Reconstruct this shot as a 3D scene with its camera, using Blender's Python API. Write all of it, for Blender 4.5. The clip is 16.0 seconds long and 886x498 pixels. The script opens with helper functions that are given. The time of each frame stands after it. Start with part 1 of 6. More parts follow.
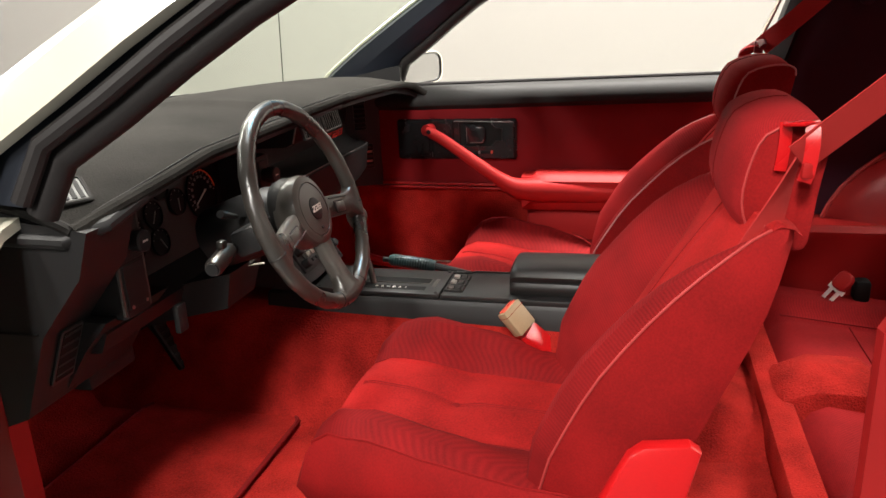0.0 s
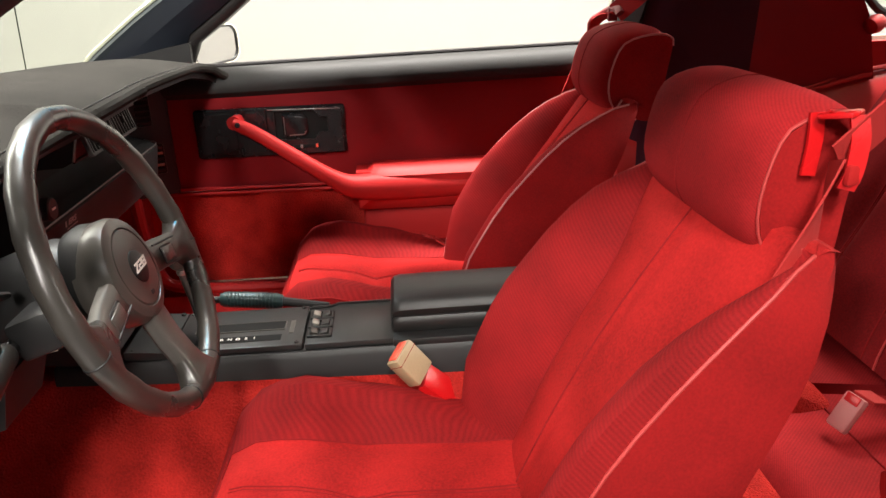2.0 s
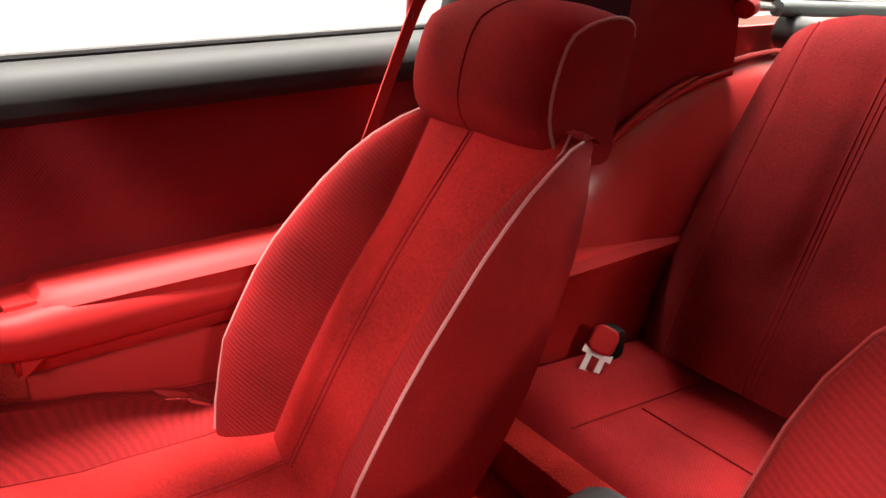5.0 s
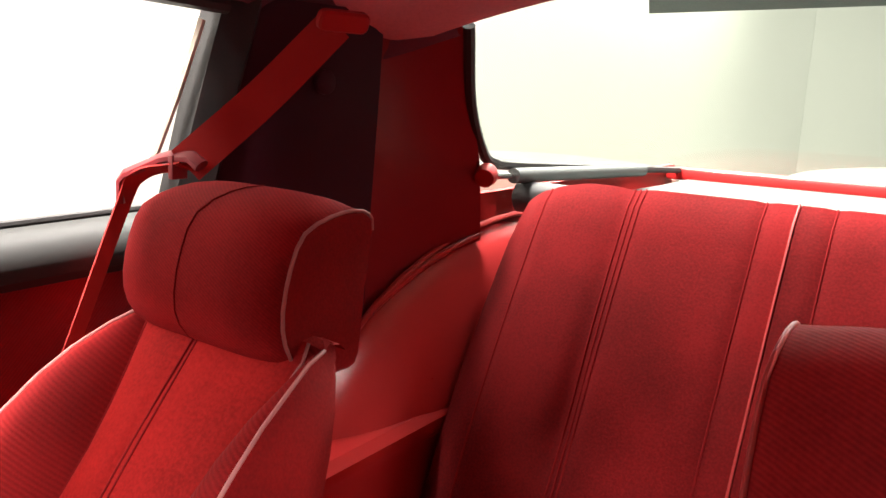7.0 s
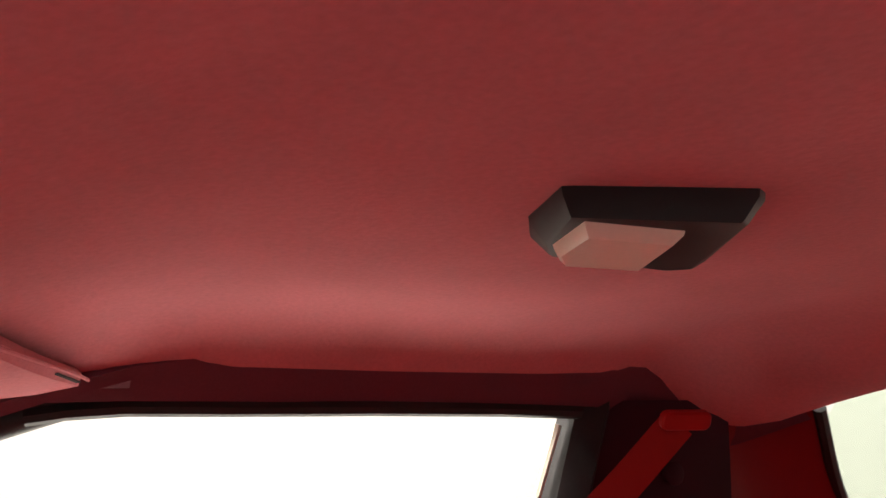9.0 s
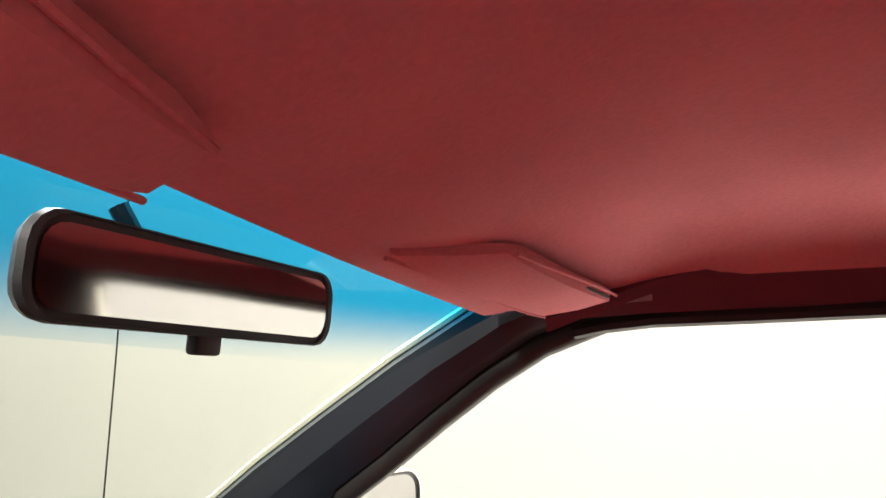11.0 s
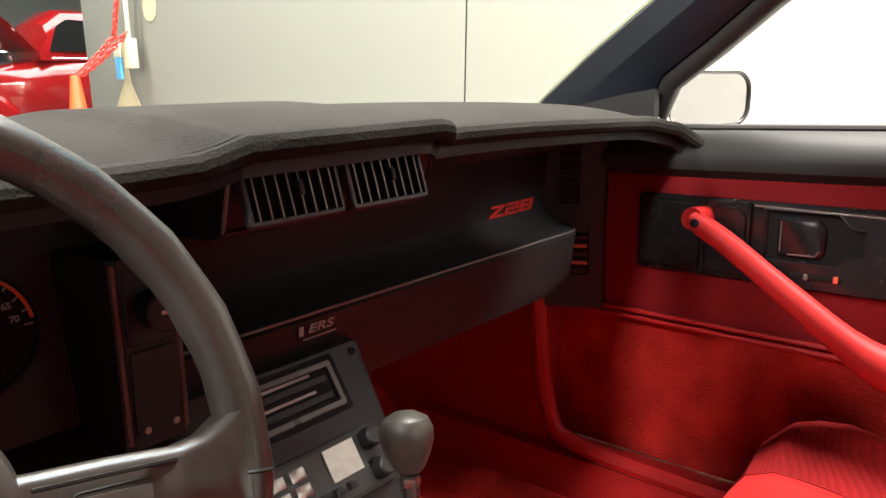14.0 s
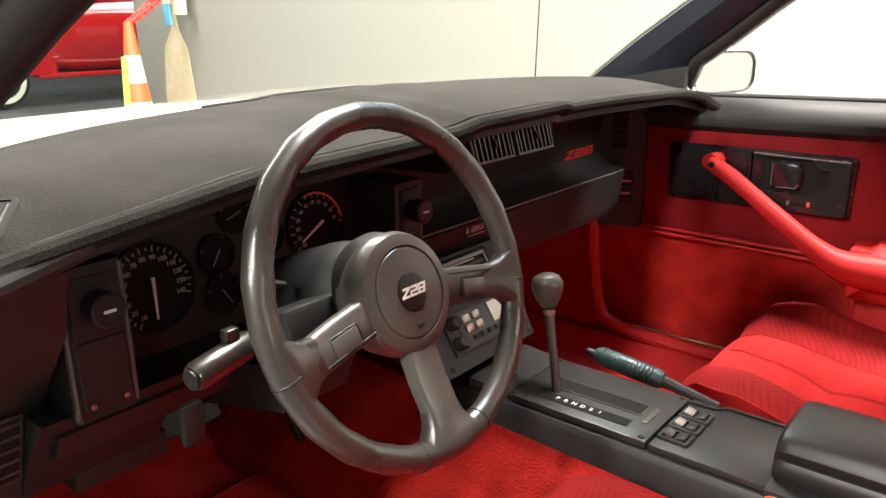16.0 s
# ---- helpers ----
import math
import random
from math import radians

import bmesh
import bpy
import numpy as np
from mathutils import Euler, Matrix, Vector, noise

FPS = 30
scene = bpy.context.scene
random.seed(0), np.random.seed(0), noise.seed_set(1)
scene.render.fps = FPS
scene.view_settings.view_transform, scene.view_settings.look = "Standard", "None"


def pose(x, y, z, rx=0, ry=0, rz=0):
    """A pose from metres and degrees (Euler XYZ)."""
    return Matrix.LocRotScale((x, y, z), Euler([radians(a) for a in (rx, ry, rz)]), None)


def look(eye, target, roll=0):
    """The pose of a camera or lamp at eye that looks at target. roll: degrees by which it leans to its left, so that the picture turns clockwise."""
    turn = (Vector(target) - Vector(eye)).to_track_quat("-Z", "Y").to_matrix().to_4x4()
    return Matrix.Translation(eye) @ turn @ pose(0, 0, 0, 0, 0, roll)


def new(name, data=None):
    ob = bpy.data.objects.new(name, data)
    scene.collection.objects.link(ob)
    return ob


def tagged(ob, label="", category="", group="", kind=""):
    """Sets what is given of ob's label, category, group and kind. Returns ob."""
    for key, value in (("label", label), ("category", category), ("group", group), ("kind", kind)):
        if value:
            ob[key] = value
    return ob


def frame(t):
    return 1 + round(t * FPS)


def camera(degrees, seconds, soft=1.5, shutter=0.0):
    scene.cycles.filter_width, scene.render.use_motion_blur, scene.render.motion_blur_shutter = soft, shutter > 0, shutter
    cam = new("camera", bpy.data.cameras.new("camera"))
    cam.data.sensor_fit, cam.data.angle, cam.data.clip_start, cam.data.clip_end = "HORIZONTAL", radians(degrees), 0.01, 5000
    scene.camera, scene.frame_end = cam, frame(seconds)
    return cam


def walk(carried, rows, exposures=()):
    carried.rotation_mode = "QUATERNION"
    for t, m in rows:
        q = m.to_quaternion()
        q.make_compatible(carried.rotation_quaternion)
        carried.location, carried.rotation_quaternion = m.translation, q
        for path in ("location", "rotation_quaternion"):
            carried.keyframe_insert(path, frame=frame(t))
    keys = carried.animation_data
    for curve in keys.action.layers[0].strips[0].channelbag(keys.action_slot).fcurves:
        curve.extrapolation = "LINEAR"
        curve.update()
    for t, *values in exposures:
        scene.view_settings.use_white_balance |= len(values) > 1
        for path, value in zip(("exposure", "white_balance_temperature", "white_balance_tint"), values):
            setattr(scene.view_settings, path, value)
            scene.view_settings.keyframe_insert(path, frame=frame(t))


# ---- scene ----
cam = camera(61.0, 16.0)
PATH = [
    (0, (-1.532, -0.538, 1.123), (0.31, -0.049, 0.516), -2.6),
    (0.5, (-1.457, -0.465, 1.115), (0.411, -0.139, 0.478), -2.6),
    (1, (-1.373, -0.386, 1.115), (0.507, -0.234, 0.45), -2.7),
    (1.5, (-1.297, -0.333, 1.114), (0.581, -0.329, 0.426), -2.5),
    (2, (-1.2, -0.309, 1.114), (0.669, -0.422, 0.412), -2.3),
    (2.5, (-1.056, -0.312, 1.118), (0.804, -0.499, 0.407), -2.0),
    (3, (-0.913, -0.325, 1.111), (0.942, -0.56, 0.401), -2.0),
    (3.2, (-0.852, -0.323, 1.108), (0.998, -0.582, 0.395), -1.8),
    (5.3, (-0.242, -0.145, 1.048), (1.14, -1.381, 0.299), 1.5),
    (5.5, (-0.216, -0.166, 1.051), (1.103, -1.475, 0.311), 1.6),
    (6, (-0.186, -0.229, 1.044), (0.992, -1.687, 0.348), 1.8),
    (6.5, (-0.184, -0.272, 1.055), (0.914, -1.83, 0.449), 1.8),
    (7, (-0.227, -0.273, 1.096), (0.922, -1.86, 0.693), 2.1),
    (7.5, (-0.284, -0.234, 1.153), (1.014, -1.748, 0.987), 0.9),
    (8, (-0.315, -0.225, 1.174), (1.14, -1.594, 1.271), 0.2),
    (8.5, (-0.324, -0.223, 1.187), (1.266, -1.394, 1.505), -0.3),
    (9, (-0.321, -0.222, 1.185), (1.411, -1.116, 1.635), -0.6),
    (9.5, (-0.325, -0.202, 1.174), (1.506, -0.815, 1.695), -2.2),
    (10, (-0.326, -0.189, 1.181), (1.583, -0.491, 1.696), -3.2),
    (12.3, (-0.414, -0.361, 1.012), (1.238, 0.767, 1.017), -0.7),
    (12.5, (-0.411, -0.353, 1.005), (1.218, 0.806, 0.933), -0.7),
    (13, (-0.405, -0.337, 0.988), (1.173, 0.869, 0.754), -0.6),
    (13.5, (-0.405, -0.332, 0.977), (1.132, 0.9, 0.629), -0.7),
    (14, (-0.431, -0.335, 0.979), (1.077, 0.907, 0.55), -1.0),
    (14.5, (-0.542, -0.374, 0.999), (0.949, 0.869, 0.515), -1.1),
    (15, (-0.654, -0.405, 1.029), (0.824, 0.833, 0.496), -1.1),
    (15.5, (-0.76, -0.455, 1.057), (0.714, 0.774, 0.493), -1.0),
    (16, (-0.904, -0.487, 1.069), (0.567, 0.736, 0.484), -0.7),
]
walk(cam, [(t, look(eye, target, roll)) for t, eye, target, roll in PATH], exposures=[(0, -0.18), (1.5, 0.05), (3, 0.16), (5.5, 0.38), (6.5, 0.54), (7.0, 0.62), (8.0, 0.24), (9, 0.30), (10, 0.32), (12.5, -0.1), (13, 0.0), (14, 0.40), (16, 0.58)])

# ---- world and light ----
world = bpy.data.worlds.new("world")
scene.world = world
world.use_nodes = True
world.node_tree.nodes["Background"].inputs[0].default_value = (0.9, 0.95, 1.0, 1)
world.node_tree.nodes["Background"].inputs[1].default_value = 0.25
scene.view_settings.exposure = 0.0


def area_lamp(name, eye, target, sx, sy, watts, colour=(1, 0.95, 0.88)):
    data = bpy.data.lights.new(name, "AREA")
    data.shape, data.size, data.size_y, data.energy, data.color = "RECTANGLE", sx, sy, watts, colour
    ob = new(name, data)
    ob.matrix_world = look(eye, target)
    return ob


area_lamp("hall_light", (-7.4, 0.5, 4.2), (-0.3, -0.1, 0.6), 0.6, 0.6, 240)
area_lamp("hall_light", (-4.5, 2.2, 4.2), (-0.4, -0.3, 0.7), 0.6, 0.6, 210)
area_lamp("overhead_light", (-3.6, -0.4, 4.25), (-0.4, -0.3, 0.7), 0.5, 1.0, 330)
area_lamp("overhead_light", (0.35, -3.3, 4.2), (0.35, -3.2, 0), 1.2, 1.2, 130)
area_lamp("overhead_light", (1.12, -0.4, 4.2), (1.12, -0.4, 0), 0.5, 3.2, 900)
# Added lamps without fixtures, to brighten the walls and the front seats.
area_lamp("overhead_light", (1.85, 3.6, 4.2), (1.85, 3.6, 0), 0.4, 3.6, 290)
area_lamp("overhead_light", (0.2, 5.3, 4.2), (0.2, 4.4, 0), 3.2, 0.6, 260)
area_lamp("overhead_light", (1.85, -5.2, 4.2), (1.85, -5.2, 0), 0.4, 5.0, 750)
area_lamp("overhead_light", (-2.0, -14.5, 4.2), (-1.0, -15.5, 0), 5.0, 4.0, 1300)
area_lamp("overhead_light", (0.3, -8.5, 4.2), (0.6, -8.5, 0), 1.6, 5.0, 750)
# Light of the far bay's fluorescent fixtures.
area_lamp("overhead_light", (5.0, 9.5, 4.2), (5.0, 9.5, 0), 4.0, 4.0, 420, (0.95, 0.98, 1))


# ---- materials ----
def material(name, base, rough=0.6, metal=0.0, vary=0.15, grain=300.0, bump=0.15, blotch=6.0, spec=0.5, sheen=0.0, rib=0.0, rib_turn=35.0, rib_lean=0.0, coat=0.0, depth=0.0006):
    """A surface with grain at a fine scale, tone at a broad scale and, where rib is given, woven ribs that many to the metre."""
    m = bpy.data.materials.new(name)
    m.use_nodes = True
    nt = m.node_tree
    n, l = nt.nodes, nt.links
    b = n["Principled BSDF"]
    tc = n.new("ShaderNodeTexCoord")
    co = tc.outputs["Object"]
    big = n.new("ShaderNodeTexNoise")
    big.inputs["Scale"].default_value, big.inputs["Detail"].default_value = blotch, 5
    fine = n.new("ShaderNodeTexNoise")
    fine.inputs["Scale"].default_value, fine.inputs["Detail"].default_value = grain, 3
    l.new(co, big.inputs["Vector"])
    l.new(co, fine.inputs["Vector"])
    mix = n.new("ShaderNodeMath")
    mix.operation = "ADD"
    half = n.new("ShaderNodeMath")
    half.operation, half.inputs[1].default_value = "MULTIPLY", 0.6
    l.new(fine.outputs["Fac"], half.inputs[0])
    l.new(big.outputs["Fac"], mix.inputs[0])
    l.new(half.outputs[0], mix.inputs[1])
    ramp = n.new("ShaderNodeMapRange")
    ramp.inputs["From Min"].default_value, ramp.inputs["From Max"].default_value = 0.5, 1.1
    ramp.inputs["To Min"].default_value, ramp.inputs["To Max"].default_value = 1 - vary, 1 + vary
    l.new(mix.outputs[0], ramp.inputs["Value"])
    tone = n.new("ShaderNodeVectorMath")
    tone.operation = "SCALE"
    tone.inputs[0].default_value = base
    l.new(ramp.outputs[0], tone.inputs["Scale"])
    l.new(tone.outputs[0], b.inputs["Base Color"])
    rr = n.new("ShaderNodeMapRange")
    rr.inputs["To Min"].default_value, rr.inputs["To Max"].default_value = max(0.02, rough - 0.08), min(1, rough + 0.08)
    l.new(big.outputs["Fac"], rr.inputs["Value"])
    l.new(rr.outputs[0], b.inputs["Roughness"])
    b.inputs["Metallic"].default_value = metal
    b.inputs["Specular IOR Level"].default_value = spec
    b.inputs["Coat Weight"].default_value = coat
    if sheen:
        b.inputs["Sheen Weight"].default_value, b.inputs["Sheen Roughness"].default_value = sheen, 0.4
        b.inputs["Sheen Tint"].default_value = (min(1, base[0] * 1.8), base[1] * 4, base[2] * 4, 1)
    height = fine.outputs["Fac"]
    if rib:
        turn = n.new("ShaderNodeMapping")
        turn.inputs["Rotation"].default_value = (radians(rib_turn), radians(rib_lean), 0)
        l.new(co, turn.inputs["Vector"])
        wave = n.new("ShaderNodeTexWave")
        wave.bands_direction = "Z"
        wave.inputs["Scale"].default_value, wave.inputs["Distortion"].default_value = rib / 6.28 * 2, 0.25
        wave.inputs["Detail"].default_value = 1
        l.new(turn.outputs[0], wave.inputs["Vector"])
        height = wave.outputs["Fac"]
        dark = n.new("ShaderNodeMapRange")
        dark.inputs["To Min"].default_value = 0.80
        l.new(wave.outputs["Fac"], dark.inputs["Value"])
        prod = n.new("ShaderNodeMath")
        prod.operation = "MULTIPLY"
        l.new(dark.outputs[0], prod.inputs[0])
        l.new(ramp.outputs[0], prod.inputs[1])
        l.new(prod.outputs[0], tone.inputs["Scale"])
    if bump:
        bp = n.new("ShaderNodeBump")
        bp.inputs["Strength"].default_value, bp.inputs["Distance"].default_value = bump, depth
        l.new(height, bp.inputs["Height"])
        l.new(bp.outputs[0], b.inputs["Normal"])
    return m


def glass(name, colour, gloss=0.5):
    """A thin tinted pane: clear with a faint sheen."""
    m = bpy.data.materials.new(name)
    m.use_nodes = True
    n, l = m.node_tree.nodes, m.node_tree.links
    n.remove(n["Principled BSDF"])
    clear, shine, mix = n.new("ShaderNodeBsdfTransparent"), n.new("ShaderNodeBsdfGlossy"), n.new("ShaderNodeMixShader")
    clear.inputs[0].default_value = (*colour, 1)
    shine.inputs["Roughness"].default_value = 0.02
    weight, scale = n.new("ShaderNodeFresnel"), n.new("ShaderNodeMath")
    weight.inputs[0].default_value = 1.3
    scale.operation, scale.inputs[1].default_value = "MULTIPLY", gloss
    l.new(weight.outputs[0], scale.inputs[0])
    l.new(scale.outputs[0], mix.inputs[0])
    l.new(clear.outputs[0], mix.inputs[1])
    l.new(shine.outputs[0], mix.inputs[2])
    l.new(mix.outputs[0], n["Material Output"].inputs[0])
    return m


def lamp_skin(name, colour, strength):
    m = bpy.data.materials.new(name)
    m.use_nodes = True
    b = m.node_tree.nodes["Principled BSDF"]
    b.inputs["Base Color"].default_value = b.inputs["Emission Color"].default_value = (*colour, 1)
    b.inputs["Emission Strength"].default_value = strength
    return m


VELOUR = material("red_velour", (0.33, 0.0125, 0.012), 0.85, vary=0.42, grain=260, bump=0.5, blotch=7, spec=0.10, sheen=0.06)
CORD = material("red_ribbed_velour", (0.23, 0.009, 0.010), 0.85, vary=0.30, grain=500, bump=0.28, blotch=9, spec=0.12, sheen=0.08, rib=200, rib_turn=-35, rib_lean=25, depth=0.0010)
# Glossy arch vinyl, its red lightened for the light the arch catches.
ARCHSKIN = material("glossy_red_vinyl_lit", (0.42, 0.030, 0.030), 0.30, vary=0.08, grain=500, bump=0.05, blotch=4, spec=0.5)
# The red seat velour darkened, the rear backrest's shade put into the colour.
REARSHADE = material("shaded_red_velour", (0.15, 0.0070, 0.008), 0.85, vary=0.45, grain=260, bump=0.5, blotch=6, spec=0.10, sheen=0.05)
SAILSKIN = material("deep_red_moulded_plastic", (0.21, 0.010, 0.014), 0.45, vary=0.12, grain=600, bump=0.12, blotch=4, spec=0.25)
NAP = material("red_fine_ribbed_velour", (0.31, 0.014, 0.016), 0.85, vary=0.30, grain=300, bump=0.16, blotch=9, spec=0.10, sheen=0.10, rib=330, rib_turn=-35, rib_lean=25, depth=0.0006)
SIDE = material("red_plain_cloth", (0.25, 0.0075, 0.008), 0.8, vary=0.30, grain=320, bump=0.4, blotch=8, spec=0.14, sheen=0.05)
VINYL = material("red_vinyl", (0.36, 0.014, 0.014), 0.50, vary=0.10, grain=700, bump=0.12, blotch=5, spec=0.16)
PLASTIC = material("red_moulded_plastic", (0.30, 0.012, 0.012), 0.40, vary=0.1, grain=600, bump=0.12, blotch=4, spec=0.28)
GLOSSRED = material("glossy_red_plastic", (0.55, 0.008, 0.010), 0.28, vary=0.06, grain=300, bump=0.03, spec=0.5)
BELT = material("red_belt_webbing", (0.42, 0.023, 0.021), 0.8, vary=0.06, grain=900, bump=0.3, blotch=8, spec=0.3, rib=900, rib_turn=0)
CARPET = material("red_carpet", (0.36, 0.018, 0.014), 0.95, vary=0.45, grain=260, bump=1.0, blotch=14, spec=0.08, sheen=0.12, depth=0.004)
DOORCLOTH = material("red_door_cloth", (0.21, 0.009, 0.012), 0.8, vary=0.12, grain=700, bump=0.4, blotch=6, spec=0.15, sheen=0.1, rib=260, rib_turn=45, depth=0.001)
HEADCLOTH = material("red_headliner_cloth", (0.54, 0.182, 0.200), 0.9, vary=0.14, grain=180, bump=0.35, blotch=5, spec=0.1, sheen=0.1, depth=0.0015)
# Plum trim, darkened further for the shade on its inward face.
RAILCLOTH = material("plum_rail_trim_shaded", (0.13, 0.036, 0.050), 0.8, vary=0.12, grain=300, bump=0.2, blotch=5, spec=0.15)
# Red pillar trim taken down to plum; its shadow is in the colour.
SHADETRIM = material("shaded_pillar_trim", (0.042, 0.011, 0.021), 0.6, vary=0.1, grain=600, bump=0.15, blotch=5, spec=0.15)
PIPING = material("pinkish_piping", (0.48, 0.17, 0.16), 0.5, vary=0.06, bump=0, spec=0.5)
REDPIPE = material("worn_red_piping", (0.42, 0.045, 0.042), 0.5, vary=0.15, grain=300, bump=0.2, spec=0.3)
RUBY = material("dark_red_plastic", (0.20, 0.014, 0.020), 0.4, vary=0.1, grain=300, bump=0.1, spec=0.4)
SEAM = material("dark_red_seam", (0.20, 0.010, 0.011), 0.9, vary=0.1, bump=0, spec=0.1)
BLACK = material("black_grained_plastic", (0.0115, 0.0112, 0.0115), 0.5, vary=0.2, grain=900, bump=0.25, blotch=6, spec=0.4)
GLOSSBLACK = material("glossy_black_plastic", (0.010, 0.010, 0.011), 0.26, vary=0.2, grain=500, bump=0.05, blotch=30, spec=0.5)
BLACKSOFT = material("black_soft_vinyl", (0.015, 0.0145, 0.014), 0.47, vary=0.15, grain=800, bump=0.2, blotch=6, spec=0.45)
RAILVINYL = material("black_rail_vinyl", (0.017, 0.0165, 0.016), 0.62, vary=0.2, grain=700, bump=0.25, blotch=5, spec=0.28)
CHARCOAL = material("charcoal_wheel_plastic", (0.078, 0.071, 0.063), 0.30, vary=0.25, grain=900, bump=0.15, blotch=9, spec=0.5)
RIMSKIN = material("dark_wrapped_leather", (0.034, 0.030, 0.026), 0.29, vary=0.35, grain=1200, bump=0.15, blotch=12, spec=0.9)
PLATE = material("dark_grey_plate", (0.024, 0.0235, 0.023), 0.38, vary=0.12, grain=1500, bump=0.15, blotch=7, spec=0.45)
KNOB = material("worn_leather_knob", (0.060, 0.055, 0.046), 0.42, vary=0.3, grain=500, bump=0.3, blotch=40, spec=0.5)
GRIP = material("dark_teal_grip", (0.020, 0.045, 0.046), 0.38, vary=0.2, grain=500, bump=0.2, spec=0.5)
FELT = material("charcoal_carpet_mat", (0.021, 0.0198, 0.018), 0.97, vary=0.35, grain=380, bump=0.8, blotch=11, spec=0.05, sheen=0.05, depth=0.002)
MATEDGE = material("black_bound_edge", (0.013, 0.012, 0.011), 0.8, vary=0.1, grain=900, bump=0.3, blotch=9, spec=0.15)
DARKVOID = material("black_recess", (0.006, 0.006, 0.006), 0.7, vary=0.1, bump=0, spec=0.2)
RUBBER = material("black_rubber_seal", (0.014, 0.012, 0.012), 0.55, vary=0.25, grain=200, bump=0.4, blotch=10, spec=0.35)
CREAM = material("cream_white_paint", (0.60, 0.58, 0.48), 0.22, vary=0.02, grain=40, bump=0, blotch=2, spec=0.5, coat=0.6)
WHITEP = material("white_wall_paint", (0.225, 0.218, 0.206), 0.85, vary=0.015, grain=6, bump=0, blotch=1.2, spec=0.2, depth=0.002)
TANPATCH = material("tan_wall_patch", (0.36, 0.30, 0.21), 0.85, vary=0.2, grain=20, bump=0, blotch=3, spec=0.2)
# Pale surface for the added strip that reflects light up.
BOUNCEP = material("pale_bounce_paint", (0.70, 0.69, 0.66), 0.35, vary=0.08, grain=30, bump=0.05, blotch=1.5, spec=0.5)
FLOORC = material("grey_sealed_concrete", (0.055, 0.055, 0.06), 0.3, vary=0.25, grain=30, bump=0.1, blotch=1.0, spec=0.5)
CHROME = material("chrome", (0.75, 0.74, 0.72), 0.16, metal=1.0, vary=0.05, bump=0)
STEEL = material("worn_steel", (0.42, 0.40, 0.37), 0.35, metal=1.0, vary=0.2, grain=90, bump=0.1)
DARKSTEEL = material("dark_worn_metal", (0.13, 0.12, 0.11), 0.3, metal=0.9, vary=0.25, grain=120, bump=0.1)
BRIGHTSTEEL = material("bright_stamped_steel", (0.90, 0.89, 0.86), 0.42, metal=0.15, vary=0.06, grain=200, bump=0.05)
BRUSHED = material("bright_vent_edge", (0.22, 0.21, 0.20), 0.35, metal=0.6, vary=0.1, bump=0)
BLUEGREY = material("blue_black_pillar_paint", (0.011, 0.014, 0.021), 0.45, vary=0.15, grain=300, bump=0.1, blotch=5, spec=0.3)
WHITEINK = material("white_lettering", (0.80, 0.78, 0.72), 0.5, vary=0.03, bump=0)
REDINK = material("red_badge_paint", (0.42, 0.022, 0.016), 0.45, vary=0.05, bump=0)
ORANGEINK = material("orange_scale", (0.85, 0.13, 0.04), 0.5, vary=0.05, bump=0)
GREYINK = material("grey_scale_marks", (0.34, 0.33, 0.31), 0.5, vary=0.05, bump=0)
REDBUTTON = material("red_button", (0.85, 0.12, 0.07), 0.35, vary=0.05, bump=0)
TAN = material("tan_buckle_plastic", (0.36, 0.27, 0.16), 0.45, vary=0.1, grain=300, bump=0.1)
LENS = material("ivory_lamp_lens", (0.90, 0.80, 0.68), 0.3, vary=0.05, grain=200, bump=0.1)
GREYCLOTH = material("grey_cargo_cover", (0.085, 0.095, 0.09), 0.95, spec=0.04, vary=0.1, grain=200, bump=0.2)
GREYGREEN = material("dark_grey_strut_paint", (0.035, 0.040, 0.038), 0.55, vary=0.1, bump=0)
ORANGE = material("orange_cone_plastic", (0.80, 0.10, 0.03), 0.4, vary=0.1, bump=0)
CARRED = material("deep_red_car_paint", (0.42, 0.01, 0.012), 0.15, vary=0.06, bump=0, coat=1.0)
PALE = material("pale_reflective_band", (0.62, 0.60, 0.52), 0.5, vary=0.06, bump=0)
PALEWOOD = material("pale_wood", (0.52, 0.45, 0.32), 0.6, vary=0.12, grain=60, bump=0.1)
LIME = material("lime_plastic", (0.30, 0.48, 0.06), 0.5, vary=0.1, bump=0)
BLUE = material("blue_plastic", (0.10, 0.35, 0.65), 0.5, vary=0.1, bump=0)
DARKCEIL = material("dark_ceiling_deck", (0.05, 0.06, 0.07), 0.8, vary=0.2, bump=0)
MIRROR = material("mirror_silver", (0.82, 0.83, 0.82), 0.03, metal=1.0, vary=0.01, bump=0)
SHIELD = glass("tinted_windshield", (0.86, 0.93, 0.86), 0.04)
BAND = glass("blue_shade_band", (0.03, 0.42, 0.72), 0.04)
tint = BAND.node_tree.nodes.new("ShaderNodeTexCoord"), BAND.node_tree.nodes.new("ShaderNodeSeparateXYZ"), BAND.node_tree.nodes.new("ShaderNodeMapRange"), BAND.node_tree.nodes.new("ShaderNodeMix")
tint[2].interpolation_type = "SMOOTHSTEP"
tint[2].inputs["From Min"].default_value, tint[2].inputs["From Max"].default_value = 1.155, 1.222
tint[3].data_type = "RGBA"
tint[3].inputs[6].default_value, tint[3].inputs[7].default_value = (0.86, 0.93, 0.86, 1), (0.02, 0.36, 0.66, 1)
for a, b in ((tint[0].outputs["Object"], tint[1].inputs[0]), (tint[1].outputs["Z"], tint[2].inputs["Value"]), (tint[2].outputs[0], tint[3].inputs[0]), (tint[3].outputs[2], BAND.node_tree.nodes["Transparent BSDF"].inputs[0])):
    BAND.node_tree.links.new(a, b)
